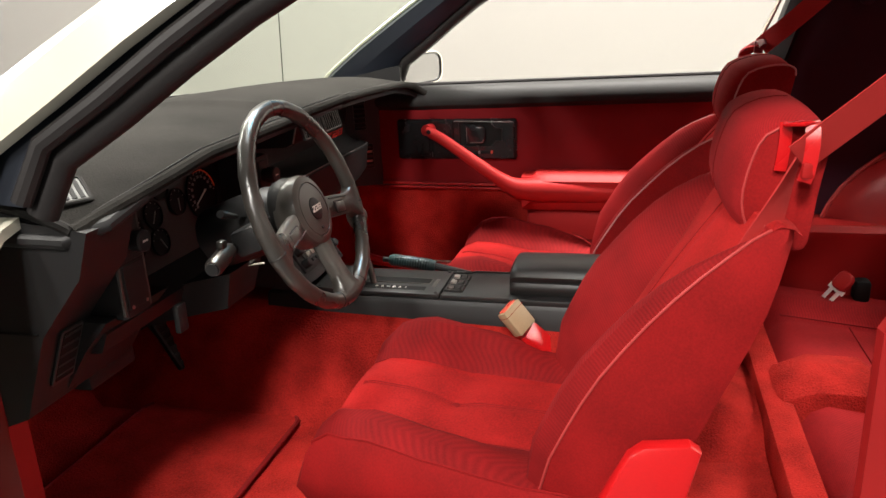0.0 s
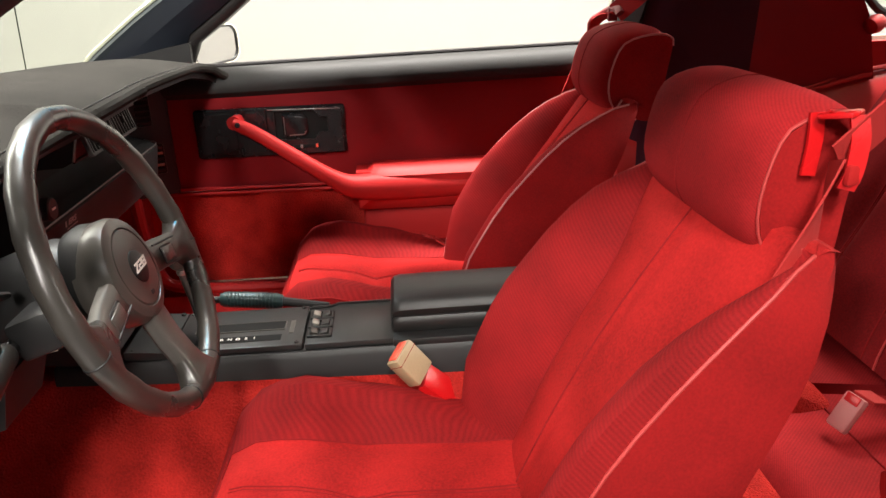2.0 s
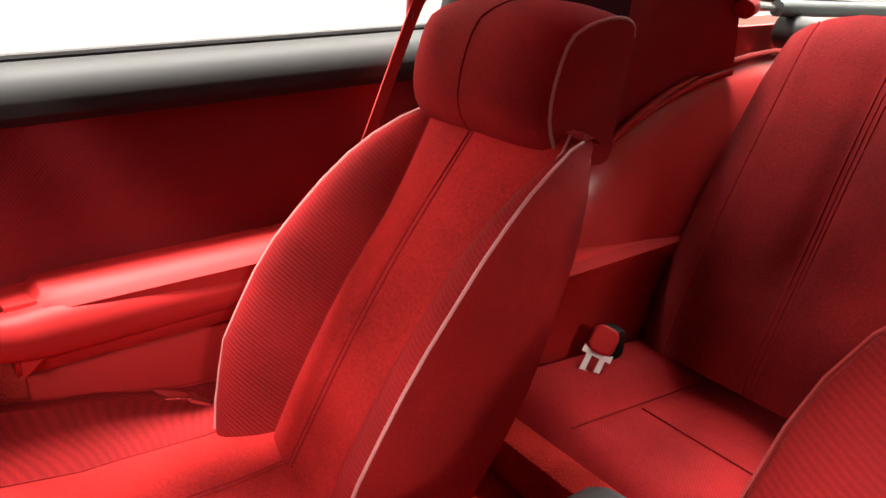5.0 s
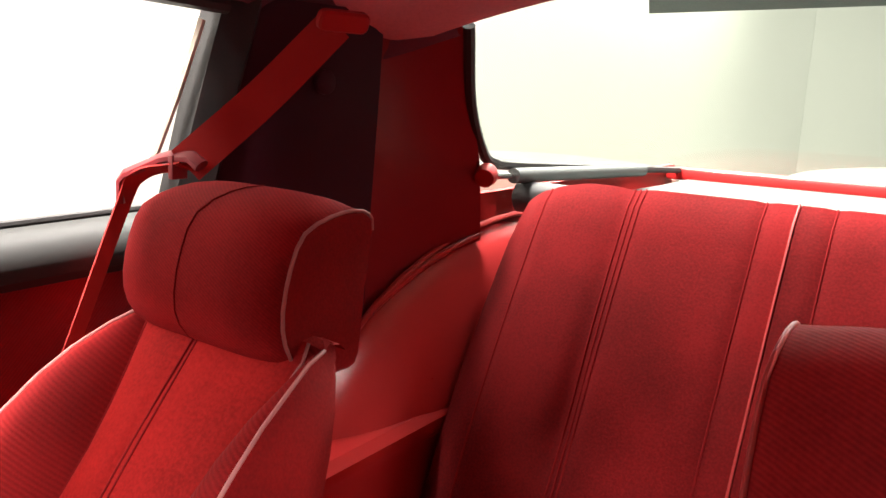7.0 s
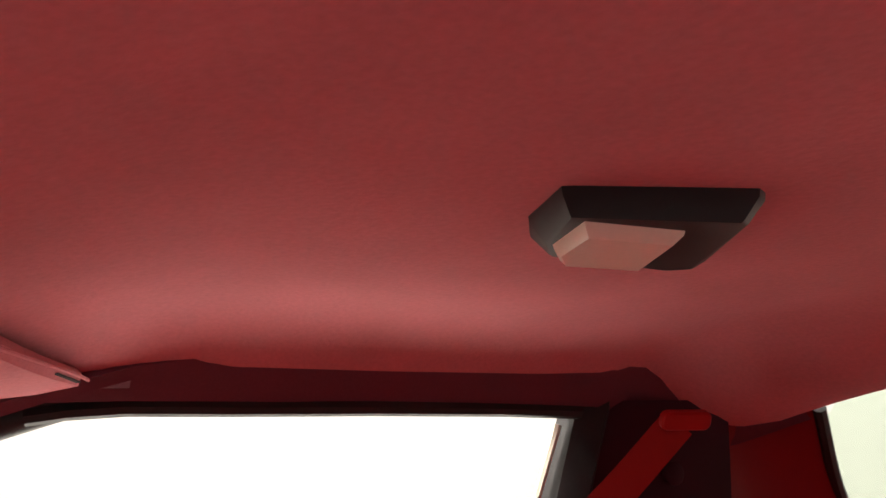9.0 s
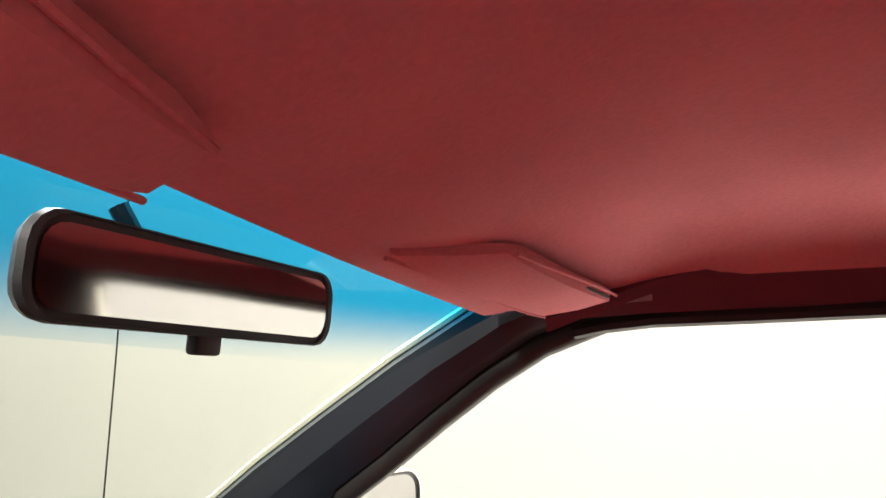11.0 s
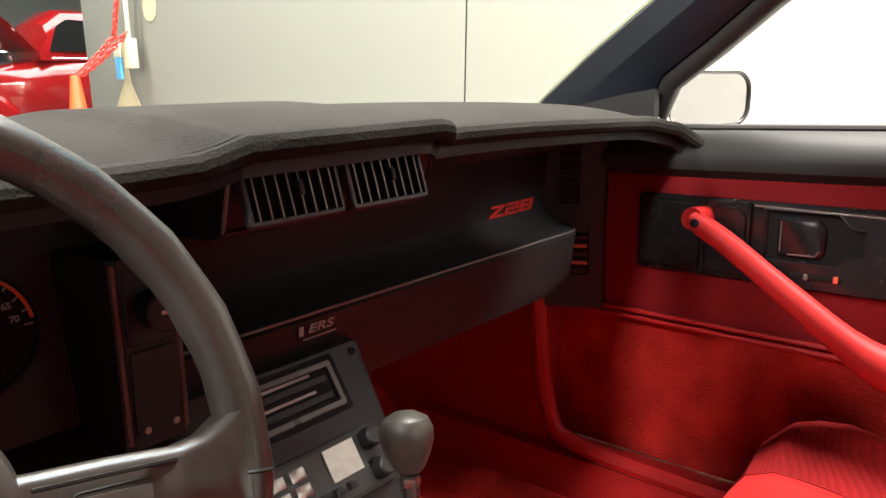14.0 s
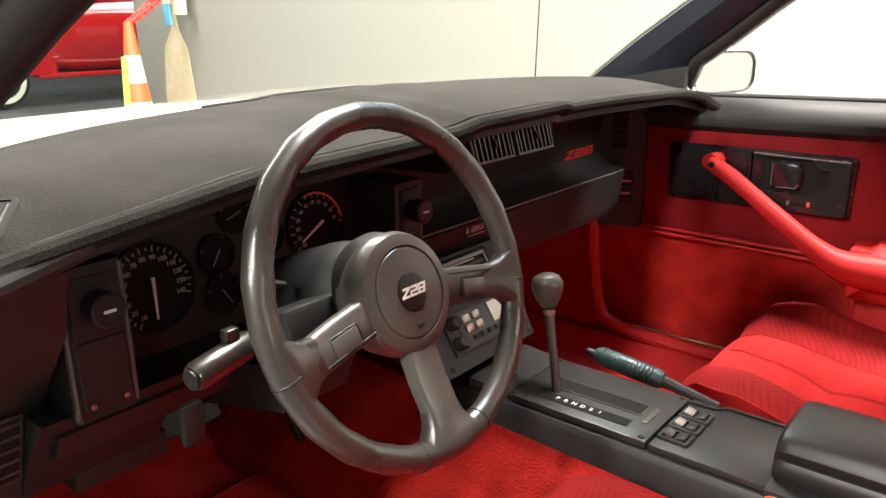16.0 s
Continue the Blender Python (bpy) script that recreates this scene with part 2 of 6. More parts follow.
HATCH = glass("tinted_hatch_glass", (0.84, 0.95, 0.84), 0.04)
TUBE = lamp_skin("fluorescent_tube", (0.95, 0.98, 1.0), 6.0)


# ---- mesh helpers ----
ORIGIN = {}


def thing(name, at, label, category, group="", kind=""):
    ob = new(name)
    ob.empty_display_size = 0.05
    ob.location = at
    ORIGIN[ob] = Vector(at)
    return tagged(ob, label, category, group, kind)


def finish(name, bm, mat, angle=35):
    bmesh.ops.remove_doubles(bm, verts=bm.verts, dist=0.00005)
    bmesh.ops.recalc_face_normals(bm, faces=bm.faces)
    me = bpy.data.meshes.new(name)
    bm.to_mesh(me)
    bm.free()
    me.polygons.foreach_set("use_smooth", [True] * len(me.polygons))
    me.set_sharp_from_angle(angle=radians(angle))
    me.materials.append(mat)
    return me


def part(name, bm, mat, parent, label="", angle=35):
    """Links a bmesh, given in world metres, as one mesh under a thing or a part."""
    o = ORIGIN[parent]
    bmesh.ops.translate(bm, verts=bm.verts, vec=-o)
    ob = new(name, finish(name, bm, mat, angle))
    ob.parent = parent
    ORIGIN[ob] = o
    return tagged(ob, label)


def solo(name, bm, mat, label, category, kind="", angle=35):
    ob = new(name, finish(name, bm, mat, angle))
    ORIGIN[ob] = Vector((0, 0, 0))
    return tagged(ob, label, category, "", kind)


def merge(*bms):
    out = bmesh.new()
    for b in bms:
        me = bpy.data.meshes.new("joined")
        b.to_mesh(me)
        b.free()
        out.from_mesh(me)
        bpy.data.meshes.remove(me)
    return out


def moved(bm, m):
    bmesh.ops.transform(bm, matrix=m, verts=bm.verts)
    return bm


def box(sx, sy, sz, at=(0, 0, 0), bevel=0.0, segs=2, turn=(0, 0, 0)):
    """A box with rounded edges, its centre at `at`."""
    bm = bmesh.new()
    bmesh.ops.create_cube(bm, size=1)
    bmesh.ops.scale(bm, vec=(sx, sy, sz), verts=bm.verts)
    if bevel:
        bmesh.ops.bevel(bm, geom=bm.edges[:], offset=bevel, segments=segs, profile=0.5, affect="EDGES", clamp_overlap=True)
    return moved(bm, pose(*at, *turn))


def span(x0, x1, y0, y1, z0, z1, bevel=0.0, segs=2):
    return box(x1 - x0, y1 - y0, z1 - z0, ((x0 + x1) / 2, (y0 + y1) / 2, (z0 + z1) / 2), bevel, segs)


def loft(rings, closed=True, caps=True):
    """A skin over rings of equal point counts."""
    bm = bmesh.new()
    rows = [[bm.verts.new(p) for p in r] for r in rings]
    n = len(rows[0])
    for a, b in zip(rows, rows[1:]):
        for i in range(n if closed else n - 1):
            j = (i + 1) % n
            bm.faces.new((a[i], a[j], b[j], b[i]))
    if closed and caps:
        bm.faces.new(rows[0])
        bm.faces.new(rows[-1])
    return bm


def sheet(fn, nu, nv, thick=0.0, off=None):
    """A grid over fn(u, v), 0 to 1 both ways; with thick, a closed shell reaching that far along off."""
    top = [[Vector(fn(i / nu, j / nv)) for j in range(nv + 1)] for i in range(nu + 1)]
    bm = bmesh.new()
    a = [[bm.verts.new(p) for p in r] for r in top]
    for i in range(nu):
        for j in range(nv):
            bm.faces.new((a[i][j], a[i + 1][j], a[i + 1][j + 1], a[i][j + 1]))
    if thick:
        off = Vector(off or (0, 0, -1)) * thick
        b = [[bm.verts.new(p + off) for p in r] for r in top]
        for i in range(nu):
            for j in range(nv):
                bm.faces.new((b[i][j], b[i][j + 1], b[i + 1][j + 1], b[i + 1][j]))
        for i in range(nu):
            bm.faces.new((a[i][0], b[i][0], b[i + 1][0], a[i + 1][0]))
            bm.faces.new((a[i][nv], a[i + 1][nv], b[i + 1][nv], b[i][nv]))
        for j in range(nv):
            bm.faces.new((a[0][j], a[0][j + 1], b[0][j + 1], b[0][j]))
            bm.faces.new((a[nu][j], b[nu][j], b[nu][j + 1], a[nu][j + 1]))
    return bm


def curve(points, steps=6, loop=False):
    """A smooth line through the points."""
    p = [Vector(q) for q in points]
    n = len(p)
    out = []
    for i in range(n if loop else n - 1):
        a, b = p[i], p[(i + 1) % n]
        before = p[i - 1] if i or loop else a * 2 - b
        after = p[(i + 2) % n] if i + 2 < n or loop else b * 2 - a
        for k in range(steps):
            t = k / steps
            out.append(0.5 * (2 * a + (b - before) * t + (2 * before - 5 * a + 4 * b - after) * t * t + (3 * a - before - 3 * b + after) * t ** 3))
    return out if loop else out + [p[-1]]


def tube(points, r, n=8, loop=False, flat=1.0, up=None):
    """A rod along a line; r is one radius or one for each point; flat squeezes it across `up`."""
    p = [Vector(q) for q in points]
    m = len(p)
    rings = []
    side = None
    for i in range(m):
        a = p[i - 1] if i or loop else p[i]
        b = p[(i + 1) % m] if i + 1 < m or loop else p[i]
        d = (b - a).normalized()
        if up is not None:
            side = d.cross(Vector(up)).normalized()
        elif side is None:
            side = d.orthogonal().normalized()
        else:
            side = (side - d * side.dot(d)).normalized()
        top = side.cross(d)
        rad = r[i] if isinstance(r, (list, tuple)) else r
        rings.append([p[i] + rad * (math.cos(2 * math.pi * k / n) * side + flat * math.sin(2 * math.pi * k / n) * top) for k in range(n)])
    if loop:
        rings.append(rings[0])
    return loft(rings, True, not loop)


def strap(points, width, thick, across):
    """A flat band along a line, its width along `across` (one way, or one for each point)."""
    p = [Vector(q) for q in points]
    rings = []
    for i, q in enumerate(p):
        d = (p[min(i + 1, len(p) - 1)] - p[max(i - 1, 0)]).normalized()
        w = Vector(across[i] if isinstance(across[0], (tuple, list, Vector)) else across)
        w = (w - d * w.dot(d)).normalized()
        t = d.cross(w)
        rings.append([q + w * width / 2 + t * thick / 2, q - w * width / 2 + t * thick / 2, q - w * width / 2 - t * thick / 2, q + w * width / 2 - t * thick / 2])
    return loft(rings)


def lathe(profile, n=32):
    """Turns (radius, height) points about z."""
    return loft([[(r * math.cos(2 * math.pi * k / n), r * math.sin(2 * math.pi * k / n), h) for k in range(n)] for r, h in profile])


def slab(outline, depth, bevel=0.0, segs=1):
    """A flat outline in x and y, raised from z = 0 to depth."""
    bm = bmesh.new()
    face = bm.faces.new([bm.verts.new((x, y, 0)) for x, y in outline])
    up = bmesh.ops.extrude_face_region(bm, geom=[face])
    bmesh.ops.translate(bm, verts=[v for v in up["geom"] if isinstance(v, bmesh.types.BMVert)], vec=(0, 0, depth))
    bmesh.ops.recalc_face_normals(bm, faces=bm.faces)
    if bevel:
        bmesh.ops.bevel(bm, geom=[e for e in bm.edges if all(v.co.z > depth * 0.5 for v in e.verts)], offset=bevel, segments=segs, profile=0.5, affect="EDGES")
    return bm


def rounded(w, h, r, n=4):
    """The outline of a rounded rectangle about the middle."""
    out = []
    for cx, cy, a in ((w / 2 - r, h / 2 - r, 0), (-w / 2 + r, h / 2 - r, 90), (-w / 2 + r, -h / 2 + r, 180), (w / 2 - r, -h / 2 + r, 270)):
        out += [(cx + r * math.cos(radians(a + 90 * k / n)), cy + r * math.sin(radians(a + 90 * k / n))) for k in range(n + 1)]
    return out


def frame_ring(w, h, r, wide, depth, bevel=0.0):
    """A rounded rectangular frame, raised from z = 0."""
    o, i = rounded(w, h, r), rounded(w - 2 * wide, h - 2 * wide, max(0.001, r - wide))
    rings = [[(x, y, 0) for x, y in o], [(x, y, depth - bevel) for x, y in o], [(x * (1 - bevel / w * 2), y * (1 - bevel / h * 2), depth) for x, y in o], [(x, y, depth) for x, y in i], [(x, y, 0) for x, y in i]]
    rings.append(rings[0])
    return loft(rings, True, False)


def facing(at, normal, up=(0, 0, 1)):
    """The pose whose z looks along the normal and whose y is up."""
    z = Vector(normal).normalized()
    x = Vector(up).cross(z).normalized()
    y = z.cross(x)
    return Matrix(((x.x, y.x, z.x, at[0]), (x.y, y.y, z.y, at[1]), (x.z, y.z, z.z, at[2]), (0, 0, 0, 1)))


def lettering(text, size, depth=0.001, shear=0.0, width=0.0):
    """Letters as a mesh about the middle, in x and y."""
    c = bpy.data.curves.new("letters", "FONT")
    c.body, c.size, c.extrude, c.shear = text, size, depth, shear
    c.align_x, c.align_y, c.space_character = "CENTER", "CENTER", 1.0
    c.offset = size * 0.02
    ob = bpy.data.objects.new("letters", c)
    me = bpy.data.meshes.new_from_object(ob)
    bpy.data.objects.remove(ob)
    bm = bmesh.new()
    bm.from_mesh(me)
    bpy.data.meshes.remove(me)
    if width:
        xs = [v.co.x for v in bm.verts]
        bmesh.ops.scale(bm, vec=(width / (max(xs) - min(xs)), 1, 1), verts=bm.verts)
    return bm


def table(x, xs, ys):
    return float(np.interp(x, xs, ys))


# ---- the hall ----
solo("floor", span(-8, 9, -20.2, 16, -0.1, 0.0), FLOORC, "grey sealed concrete workshop floor", "floor", "structure")
# Unseen strip added as a reflector under the passenger window.
solo("bounce_strip", span(0.95, 2.45, -20, 5.4, 0.0, 0.004), BOUNCEP, "unseen pale floor strip added to bounce light into the cabin", "floor", "structure")
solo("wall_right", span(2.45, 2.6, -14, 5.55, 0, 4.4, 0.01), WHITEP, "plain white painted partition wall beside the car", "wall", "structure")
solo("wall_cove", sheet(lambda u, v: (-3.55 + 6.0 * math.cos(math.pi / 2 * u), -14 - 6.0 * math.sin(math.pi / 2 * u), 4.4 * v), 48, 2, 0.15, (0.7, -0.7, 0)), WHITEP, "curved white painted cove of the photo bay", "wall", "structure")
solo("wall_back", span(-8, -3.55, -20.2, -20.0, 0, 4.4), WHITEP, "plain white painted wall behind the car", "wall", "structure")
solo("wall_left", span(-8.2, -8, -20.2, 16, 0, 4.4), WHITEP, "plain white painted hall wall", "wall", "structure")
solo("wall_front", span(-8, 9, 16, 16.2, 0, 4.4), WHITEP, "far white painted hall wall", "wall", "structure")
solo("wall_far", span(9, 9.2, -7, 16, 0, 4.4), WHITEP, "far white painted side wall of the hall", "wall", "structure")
# Unseen bay ceiling, made pale to bounce light down.
solo("ceiling", span(-8, 2.6, -20.2, 5.8, 4.4, 4.5), WHITEP, "unseen pale ceiling added over the bay to bounce light", "ceiling", "structure")
solo("ceiling_deck", merge(span(2.6, 9, -7, 5.8, 4.4, 4.5), span(-8, 9, 5.8, 16, 4.4, 4.5)), DARKCEIL, "dark steel deck ceiling of the hall", "ceiling", "structure")

# ---- car shell ----
car = thing("car", (0, -0.3, 0), "cream white sports coupe with its driver's door open", "car")


def mirror_x(p, s):
    return (p[0] * s, p[1], p[2])


def shield_point(u, v):
    """The windshield: u across, v from cowl to roof."""
    q = 2 * u - 1
    low = Vector((0.745 * q, 0.82 - 0.40 * abs(q) ** 2.2, 0.905))
    top = Vector((0.605 * q, -0.015 - 0.09 * q * q, 1.250 - 0.028 * q * q))
    p = low.lerp(top, v)
    p.z += 0.03 * math.sin(math.pi * v)
    return p


windshield = part("windshield", sheet(lambda u, v: shield_point(u, v * 0.72), 24, 10), SHIELD, car, "green-tinted laminated windshield")
band = part("shade_band", sheet(lambda u, v: shield_point(u, 0.72 + v * 0.28), 24, 4), BAND, car, "blue shade band fading down from the windshield's top")
windshield.visible_shadow = band.visible_shadow = False


def pillar(s, dz):
    shield_edge = [(0.742, 0.43, 0.915), (0.737, 0.405, 0.935), (0.710, 0.29, 1.015), (0.682, 0.17, 1.090), (0.652, 0.05, 1.162), (0.620, -0.075, 1.228), (0.604, -0.14, 1.250)]
    door_edge = [(0.735, 0.20, 0.915), (0.722, 0.165, 0.985), (0.700, 0.088, 1.036), (0.676, 0.005, 1.096), (0.650, -0.075, 1.150), (0.632, -0.150, 1.192), (0.618, -0.25, 1.226)]
    inner, seal, skin = [], [], []
    for a, b in zip(shield_edge, door_edge):
        a, b = Vector(a) + Vector((0, 0, dz)), Vector(b) + Vector((0, 0, dz))
        mid = a.lerp(b, 0.42) + Vector((-0.018, -0.004, -0.006))
        inner.append([mirror_x(p, s) for p in (a, mid, a.lerp(b, 0.8) + Vector((-0.012, 0, -0.004)), b, b + Vector((0.035, 0.01, 0.004)), a.lerp(b, 0.5) + Vector((0.045, 0.02, 0.02)), a + Vector((0.035, 0.012, 0.008)))])
        seal.append(mirror_x(b + Vector((0.022, -0.006, -0.008)), s))
        skin.append([mirror_x(p, s) for p in (a + Vector((0.030, 0.010, 0.010)), a + Vector((0.04, 0.012, 0.022)), a.lerp(b, 0.45) + Vector((0.062, 0.02, 0.035)), a.lerp(b, 0.8) + Vector((0.066, 0.01, 0.02)), a.lerp(b, 0.8) + Vector((0.05, 0.01, 0.012)), a + Vector((0.03, 0.018, 0.012)))])
    p = part("a_pillar_trim", loft(inner), BLUEGREY, car, "blue-black windshield pillar trim")
    part("door_seal", tube(seal, 0.02, 12), RUBBER, p, "black rubber door seal")
    part("seal_lip", tube([(x + 0.026 * s, y + 0.004, z + 0.022) for x, y, z in seal], 0.013, 10), RUBBER, p, "black rubber seal lip")
    part("pillar_skin", loft(skin), CREAM, p, "cream white painted pillar")


pillar(1, 0.0)
pillar(-1, -0.012)


def roof_point(u, v):
    q = 2 * u - 1
    y = 0.0 - 1.36 * v
    return Vector((0.63 * q, y - 0.10 * q * q * (1 - v), 1.405 - 0.012 * (2 * v - 1) ** 2 - 0.08 * abs(q) ** 4 - 0.03 * (1 - v) ** 4))


part("roof", sheet(roof_point, 20, 14, 0.018), CREAM, car, "cream white roof skin")
part("hood", sheet(lambda u, v: ((2 * u - 1) * 0.80, 0.72 + 1.65 * v - 0.25 * (2 * u - 1) ** 2 * (1 - v), 0.888 - 0.16 * v ** 1.6 - 0.05 * abs(2 * u - 1) ** 4 + 0.02 * math.exp(-((2 * u - 1) / 0.45) ** 6) * (1 - v)), 24, 16, 0.02), CREAM, car, "cream white hood with a raised centre")
part("cowl", sheet(lambda u, v: ((2 * u - 1) * 0.74, 0.62 + 0.2 * v - 0.3 * (2 * u - 1) ** 2, 0.888), 16, 2, 0.01), BLACK, car, "black cowl panel")
for s in (1, -1):
    part("fender", sheet(lambda u, v: (s * (0.74 + 0.16 * math.sin(u * math.pi / 2)), 0.25 + 2.0 * v, 0.885 - 0.12 * v ** 1.6 - 0.45 * (1 - math.cos(u * math.pi / 2))), 8, 8, 0.015), CREAM, car, "cream white front fender")
part("antenna", tube([(0.75, 0.58, 0.86), (0.748, 0.565, 1.2), (0.745, 0.55, 1.66)], 0.0016, 6), DARKVOID, car, "thin black whip antenna")


def door_mirror():
    m = facing((0.860, 0.142, 0.946), (-0.43, -0.90, 0.0))
    out = [(x, y * (1.0 - 1.1 * max(0, x - 0.02)) + 0.10 * min(0, x + 0.05)) for x, y in rounded(0.194, 0.104, 0.034, 6)]
    shell = part("door_mirror", moved(loft([[(x * f + 0.5 * max(0, -z) * 0.15, y * f, z) for x, y in out] for f, z in ((0.90, 0.002), (0.94, 0.010), (0.99, 0.010), (1.03, 0.0), (1.07, -0.03), (1.0, -0.07), (0.75, -0.11), (0.4, -0.13))]), m), CREAM, car, "cream white passenger door mirror")
    part("mirror_surround", moved(tube([(x * 0.915, y * 0.905, 0.007) for x, y in out], 0.0036, 6, True), m), BLACK, shell, "thin black mirror surround")
    part("mirror_glass", moved(slab([(x * 0.905, y * 0.89) for x, y in out], 0.002), m @ pose(0, 0, 0.004)), MIRROR, shell, "mirror glass")
    part("mirror_arm", span(0.70, 0.80, 0.17, 0.23, 0.885, 0.925, 0.012), CREAM, shell)


door_mirror()
part("mirror_sail", moved(slab([(0, 0), (0.24, 0), (0.235, 0.02), (0.05, 0.058), (0.0, 0.066)], 0.02, 0.003), Matrix(((0, 0, 1, 0.700), (1, 0, 0, 0.165), (0, 1, 0, 0.90), (0, 0, 0, 1)))), BLACK, car, "black triangular mirror sail")

# door openings: sill, rocker, rear jamb
for s in (1, -1):
    sill = part("door_sill", loft([[mirror_x(p, s) for p in ((0.62, y, 0.27), (0.64, y, 0.335), (0.70, y, 0.345), (0.735, y, 0.33), (0.74, y, 0.22), (0.66, y, 0.20))] for y in (0.62, 0.3, -0.3, -1.02)]), PLASTIC, car, "red door sill trim")
    part("rocker", loft([[mirror_x(p, s) for p in ((0.742, y, 0.32), (0.80, y, 0.29), (0.82, y, 0.2), (0.78, y, 0.1), (0.742, y, 0.1))] for y in (0.62, -1.1)]), CREAM, car, "cream white rocker panel")
part("front_jamb", loft([[(-0.745 - a, 0.40 + 0.02 * b, z) for a, b in ((0, 0), (0.04, 0.3), (0.07, 3), (0.07, 8), (0, 8))] for z in (0.25, 0.5, 0.75, 0.89)]), CREAM, car, "cream white front door jamb")
jamb = part("rear_jamb", loft([[(-x, y, z) for x, y in ((0.70, -0.845), (0.76, -0.835), (0.82, -0.86), (0.82, -1.3), (0.70, -1.3))] for z in (0.25, 0.5, 0.70, 0.775)]), CREAM, car, "cream white rear door jamb")
part("jamb_trim", loft([[(-x, y, z) for x, y in ((0.66, -0.815), (0.695, -0.797), (0.71, -0.80), (0.71, -0.84), (0.67, -0.86))] for z in (0.25, 0.5, 0.70, 0.775)]), PLASTIC, jamb, "red plastic jamb trim")
part("jamb_striker", span(-0.715, -0.700, -0.835, -0.815, 0.74, 0.765, 0.003), STEEL, jamb, "steel door striker")
for s in (1, -1):
    part("quarter_panel", sheet(lambda u, v: (s * (0.80 + 0.06 * math.sin(u * math.pi)), -0.95 - 1.6 * v, 0.10 + 0.80 * u), 8, 6, 0.02, (-s, 0, 0)), CREAM, car, "cream white rear quarter panel")
part("underbody", span(-0.78, 0.78, -2.6, -0.90, 0.18, 0.235, 0.01), DARKVOID, car, "dark underbody panel")
part("tail_panel", span(-0.8, 0.8, -2.62, -2.6, 0.1, 0.86), CREAM, car, "cream white tail panel")
part("passenger_door_skin", span(0.80, 0.83, -1.0, 0.45, 0.15, 0.885, 0.01), CREAM, car, "cream white passenger door skin")

# ---- cabin floor ----
floor = solo("cabin_floor", sheet(lambda u, v: (-0.735 + 1.47 * u, 0.98 - 1.95 * v, 0.27 + (0.26 * max(0, (0.16 - v) / 0.16) ** 1.0)), 30, 30, 0.03), CARPET, "worn red carpet on the cabin floor", "floor", "structure")
solo("tunnel_carpet", loft([[(x, y, z) for x, z in ((-0.22, 0.26), (-0.17, 0.26 + 0.28 * (h - 0.26)), (-0.125, 0.26 + 0.84 * (h - 0.26)), (-0.085, h), (0.105, h), (0.145, 0.26 + 0.84 * (h - 0.26)), (0.21, 0.26 + 0.28 * (h - 0.26)), (0.26, 0.26))] for y, h in ((0.70, 0.53), (0.3, 0.51), (0.1, 0.50), (-0.55, 0.48), (-0.68, 0.36), (-0.85, 0.30), (-0.92, 0.28))]), CARPET, "red carpet over the raised centre tunnel", "carpet", "structure")
solo("firewall_carpet", span(-0.74, 0.74, 0.80, 0.84, 0.27, 0.88), CARPET, "dark red carpet under the dashboard", "carpet", "structure")
solo("kick_panel", loft([[(x, y, z) for x, z in ((0.655, 0.27), (0.67, 0.36), (0.67, 0.62), (0.735, 0.62), (0.735, 0.27))] for y in (0.33, 0.36, 0.8)]), PLASTIC, "red plastic kick panel in the passenger footwell", "trim", "structure")
solo("kick_panel", loft([[(-x, y, z) for x, z in ((0.70, 0.27), (0.705, 0.36), (0.705, 0.66), (0.742, 0.66), (0.742, 0.27))] for y in (0.352, 0.37, 0.8)]), PLASTIC, "red plastic kick panel in the driver's footwell", "trim", "structure")
solo("footwell_trim", tube(curve([(0.655, 0.345, 0.63), (0.655, 0.339, 0.52), (0.655, 0.318, 0.40), (0.655, 0.26, 0.355), (0.655, 0.03, 0.343), (0.655, -0.30, 0.34)], 5), 0.016, 10), PLASTIC, "curved red plastic edge round the passenger footwell", "trim", "structure")

mat = thing("floor_mat", (-0.39, 0.3, 0.27), "faded red carpet floor mat with a bound edge", "floor mat")
mo = [(x - 0.39, y + 0.345) for x, y in rounded(0.42, 0.38, 0.05)]
part("mat", moved(slab(mo, 0.012, 0.004), pose(0, 0, 0.272)), CARPET, mat)
part("binding", tube([(x, y, 0.283) for x, y in mo], 0.005, 6, True), SEAM, mat, "dark bound edge")


# ---- seats ----
SC, SO = 0.445, (-0.455, 0.40)
SA, SN = (-0.575, 0.818), (0.818, 0.575)


def back_point(x, s, n):
    return Vector((SC + x, SO[0] + s * SA[0] + n * SN[0], SO[1] + s * SA[1] + n * SN[1]))


WIDE = [1.0, 0.66]
SPLIT = [0.60, 0.50]
ROLL = [0.94]
FLARE = [0.0]


def back_x(s, q):
    return back_width(s) * q * (WIDE[1] if q > 0 else WIDE[0])


def back_width(s):
    return (1 + FLARE[0] * min(1, max(0, (s - 0.30) / 0.18))) * table(s, (-0.03, 0.04, 0.12, 0.25, 0.34, 0.42, 0.49, 0.535, 0.56), (0.178, 0.198, 0.213, 0.217, 0.210, 0.199, 0.185, 0.168, 0.155))


def back_rise(s):
    return table(s, (-0.03, 0.05, 0.12, 0.25, 0.40, 0.48, 0.53, 0.56), (0.035, 0.064, 0.082, 0.084, 0.062, 0.036, 0.004, -0.03))


def split(side, s):
    """Where the insert meets the bolster, as a share of the half width: it runs outwards near the top."""
    base = SPLIT[0] if side < 0 else SPLIT[1]
    t = min(1.0, max(0.0, (s - 0.36) / 0.18))
    return base + (0.94 - base) * t ** 1.7


